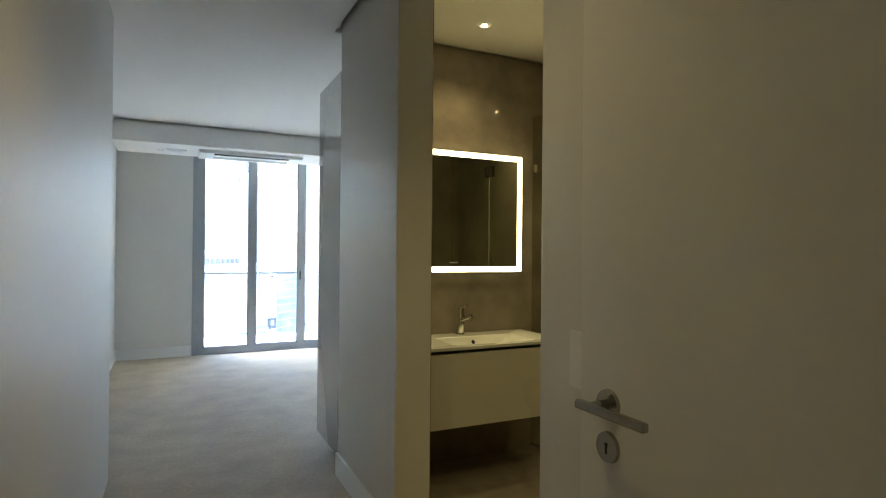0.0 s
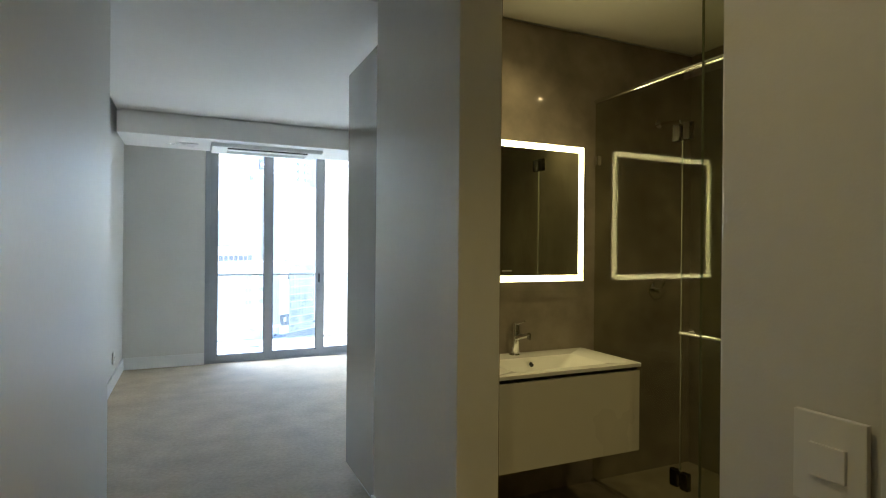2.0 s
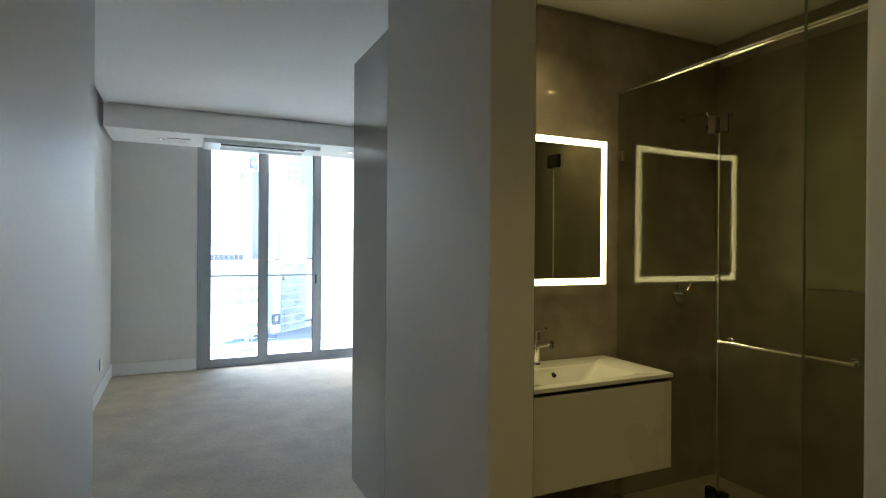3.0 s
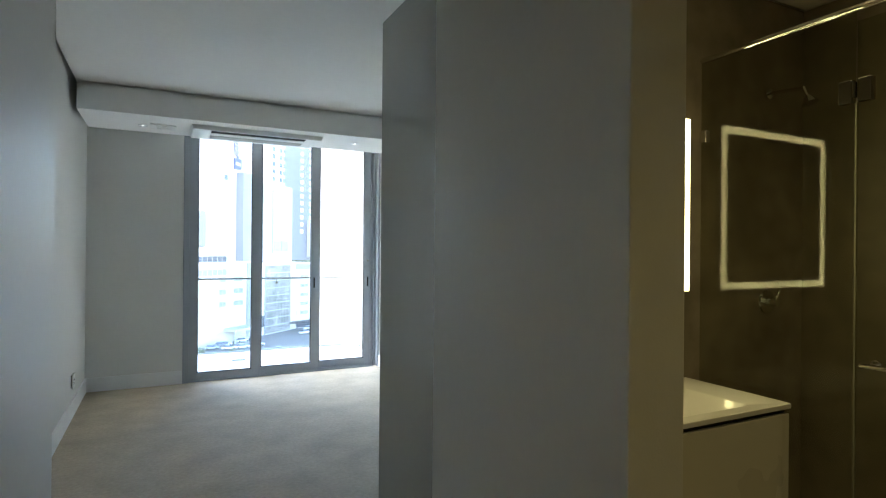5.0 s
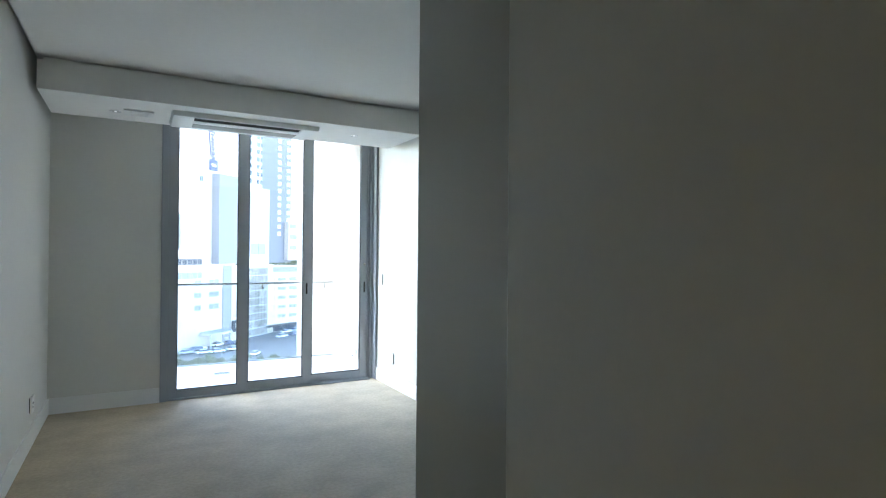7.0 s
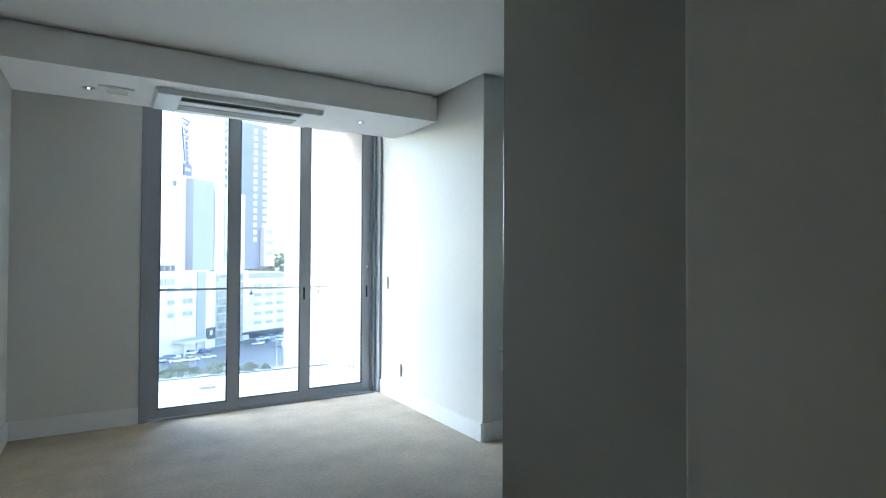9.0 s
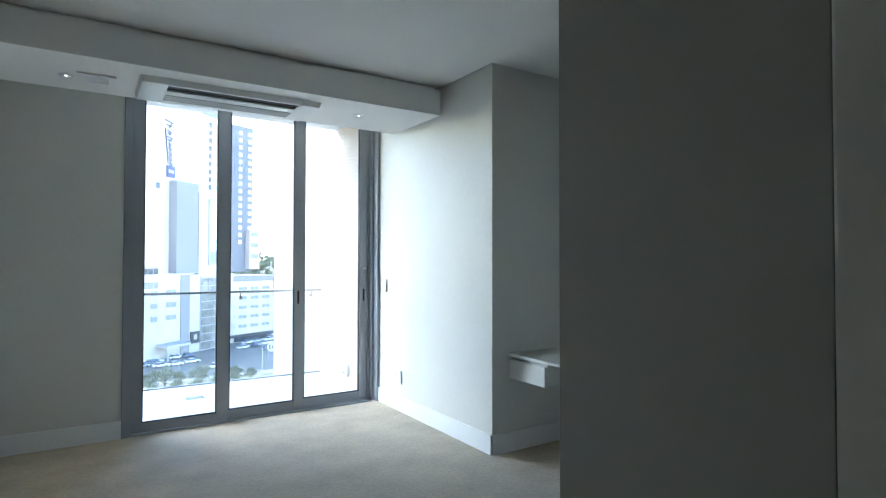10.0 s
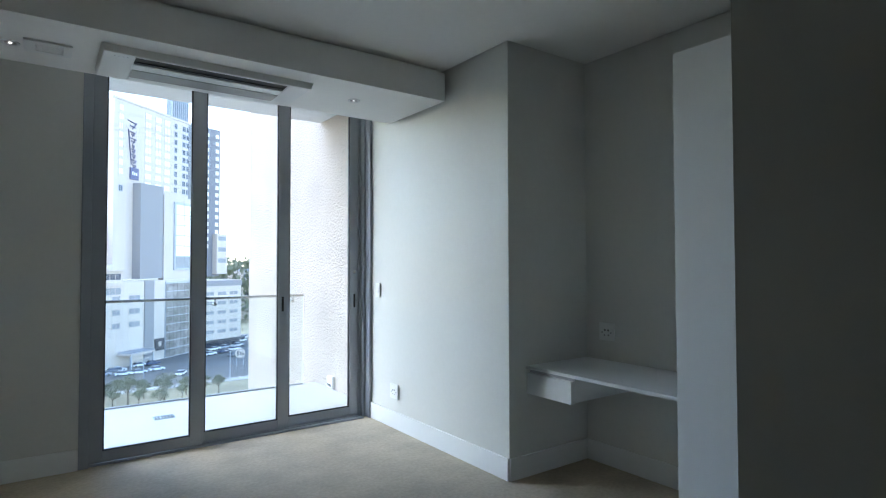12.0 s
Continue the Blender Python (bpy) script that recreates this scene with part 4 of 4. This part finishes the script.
# trees
def tree(height, seed, label):
    rnd = random.Random(seed)
    t = thing("tree", 0, 0, 0, label, "tree", "small trees by the road")
    bm = bmesh.new()
    tips = []
    rod(bm, (0, 0, 0), (0.1, 0, height * 0.45), height * 0.035, height * 0.022, 8)
    for k in range(7):
        a, up = k * 2.4 + rnd.random(), rnd.uniform(0.62, 0.9)
        r = height * rnd.uniform(0.16, 0.34)
        tip = (r * math.cos(a), r * math.sin(a), height * up)
        rod(bm, (0.1, 0, height * rnd.uniform(0.36, 0.45)), tip, height * 0.014, height * 0.005, 6)
        tips.append(Vector(tip))
    tips.append(Vector((0, 0, height * 0.92)))
    local("trunk", bm, bark, t)
    verts, faces = [], []
    for tip in tips:
        for _ in range(150):
            d = Vector((rnd.gauss(0, 1), rnd.gauss(0, 1), rnd.gauss(0, 0.75))) * height * 0.085
            c, s = tip + d, height * rnd.uniform(0.018, 0.04)
            q = Euler((rnd.uniform(0, 6.3), rnd.uniform(0, 6.3), rnd.uniform(0, 6.3))).to_matrix()
            i = len(verts)
            verts += [c + q @ Vector(v) * s for v in ((-1, 0, 0), (0, -0.55, 0.1), (1, 0, 0), (0, 0.55, 0.1))]
            faces.append((i, i + 1, i + 2, i + 3))
    data = bpy.data.meshes.new("crown")
    data.from_pydata(verts, [], faces)
    data.materials.append(leaves)
    crown = new("crown", data)
    crown.parent = t
    return t


kinds = [tree(6.2, 3, "small leafy street tree on dry ground"), tree(4.4, 8, "low bushy tree on dry ground")]
places = [(14.2, 156.0, 1), (15.9, 148.3, 0), (23.1, 147.0, 0), (28.4, 150.8, 1), (26.2, 143.9, 1), (11.5, 151.0, 1), (35.0, 147.5, 1), (19.6, 152.5, 1), (8.6, 153.0, 0), (17.4, 143.0, 1), (21.0, 139.5, 1), (30.6, 144.5, 1), (12.8, 145.5, 1), (32.2, 152.8, 1)]
seen_kinds = set()
for n, (x, y, k) in enumerate(places):
    m = pose(x, y, GZ, 0, 0, n * 71)
    if k in seen_kinds:
        copy_thing(kinds[k], m)
    else:
        seen_kinds.add(k)
        kinds[k].matrix_world = m

# a belt of far woods, too dense to count
rnd = random.Random(5)
verts, faces = [], []
for n in range(16000):
    d = rnd.uniform(300, 420)
    c = Vector((rnd.uniform(60, 330), d, GZ + max(0.5, (rnd.random() ** 0.7) * (31 + 8 * noise.noise((n * 0.013, d * 0.02, 0)) + 0.03 * (d - 300)))))
    s = rnd.uniform(0.8, 2.2)
    q = Euler((rnd.uniform(0, 6.3), rnd.uniform(0, 6.3), rnd.uniform(0, 6.3))).to_matrix()
    i = len(verts)
    verts += [c + q @ Vector(v) * s for v in ((-1, 0, 0), (0, -0.7, 0.1), (1, 0, 0), (0, 0.7, 0.1))]
    faces.append((i, i + 1, i + 2, i + 3))
data = bpy.data.meshes.new("far_woods")
data.from_pydata(verts, [], faces)
data.materials.append(leaves)
tagged(new("far_woods", data), "dense green woods on the horizon", "woods", kind="stuff")


# street furniture
def street_lamp(x, y, h):
    t = thing("street_lamp", x, y, GZ, "slim grey street lamp beside the road", "street lamp", "street lamps along the road")
    bm = bmesh.new()
    rod(bm, (x, y, GZ), (x, y, GZ + h), 0.11, 0.06, 10)
    part("pole", bm, frame_grey, t, "", True)
    for s in (-1, 1):
        bm = bmesh.new()
        rod(bm, (x, y, GZ + h - 0.1), (x + 1.1 * s, y, GZ + h + 0.25), 0.045, 0.035, 8)
        part("arm", bm, frame_grey, t, "", True)
        bm = bmesh.new()
        box(bm, x + 1.0 * s - 0.35, y - 0.14, GZ + h + 0.2, x + 1.0 * s + 0.35, y + 0.14, GZ + h + 0.32, 0.03)
        part("head", bm, hotel_white, t)
    return t


for x, y in ((41.0, 160.4), (20.5, 160.4), (46.8, 160.4)):
    street_lamp(x, y, 8.0)
fence = thing("roadside_fence", 40.0, 159.5, GZ, "low pale post and rail fence along the dry verge", "fence")
for k in range(16):
    bm = bmesh.new()
    x = 6.0 + 3.4 * k
    box(bm, x - 0.07, 159.43, GZ, x + 0.07, 159.57, GZ + 1.3, 0.02)
    part("post", bm, hotel_white, fence)
for z in (0.55, 1.1):
    bm = bmesh.new()
    box(bm, 6.0, 159.46, GZ + z, 57.0, 159.54, GZ + z + 0.12)
    part("rail", bm, hotel_white, fence)
board = thing("round_sign", 49.6, 182.0, GZ, "round white roadside sign with dark marks on two posts", "sign")
bm = bmesh.new()
rod(bm, (49.6, 181.9, GZ + 3.9), (49.6, 182.1, GZ + 3.9), 1.5, 1.5, 28)
part("panel", bm, hotel_white, board)
for k, dx in enumerate((-0.7, 0.1, 0.8)):
    bm = bmesh.new()
    box(bm, 49.6 + dx - 0.2, 181.84, GZ + 3.3, 49.6 + dx + 0.2, 181.9, GZ + 4.6 - 0.3 * k, 0.05)
    part("mark", bm, sign_dark, board, "plain dark mark")
for dx in (-1.0, 1.0):
    bm = bmesh.new()
    rod(bm, (49.6 + dx, 182.15, GZ), (49.6 + dx, 182.15, GZ + 3.9), 0.08, 0.08, 8)
    part("post", bm, frame_grey, board)
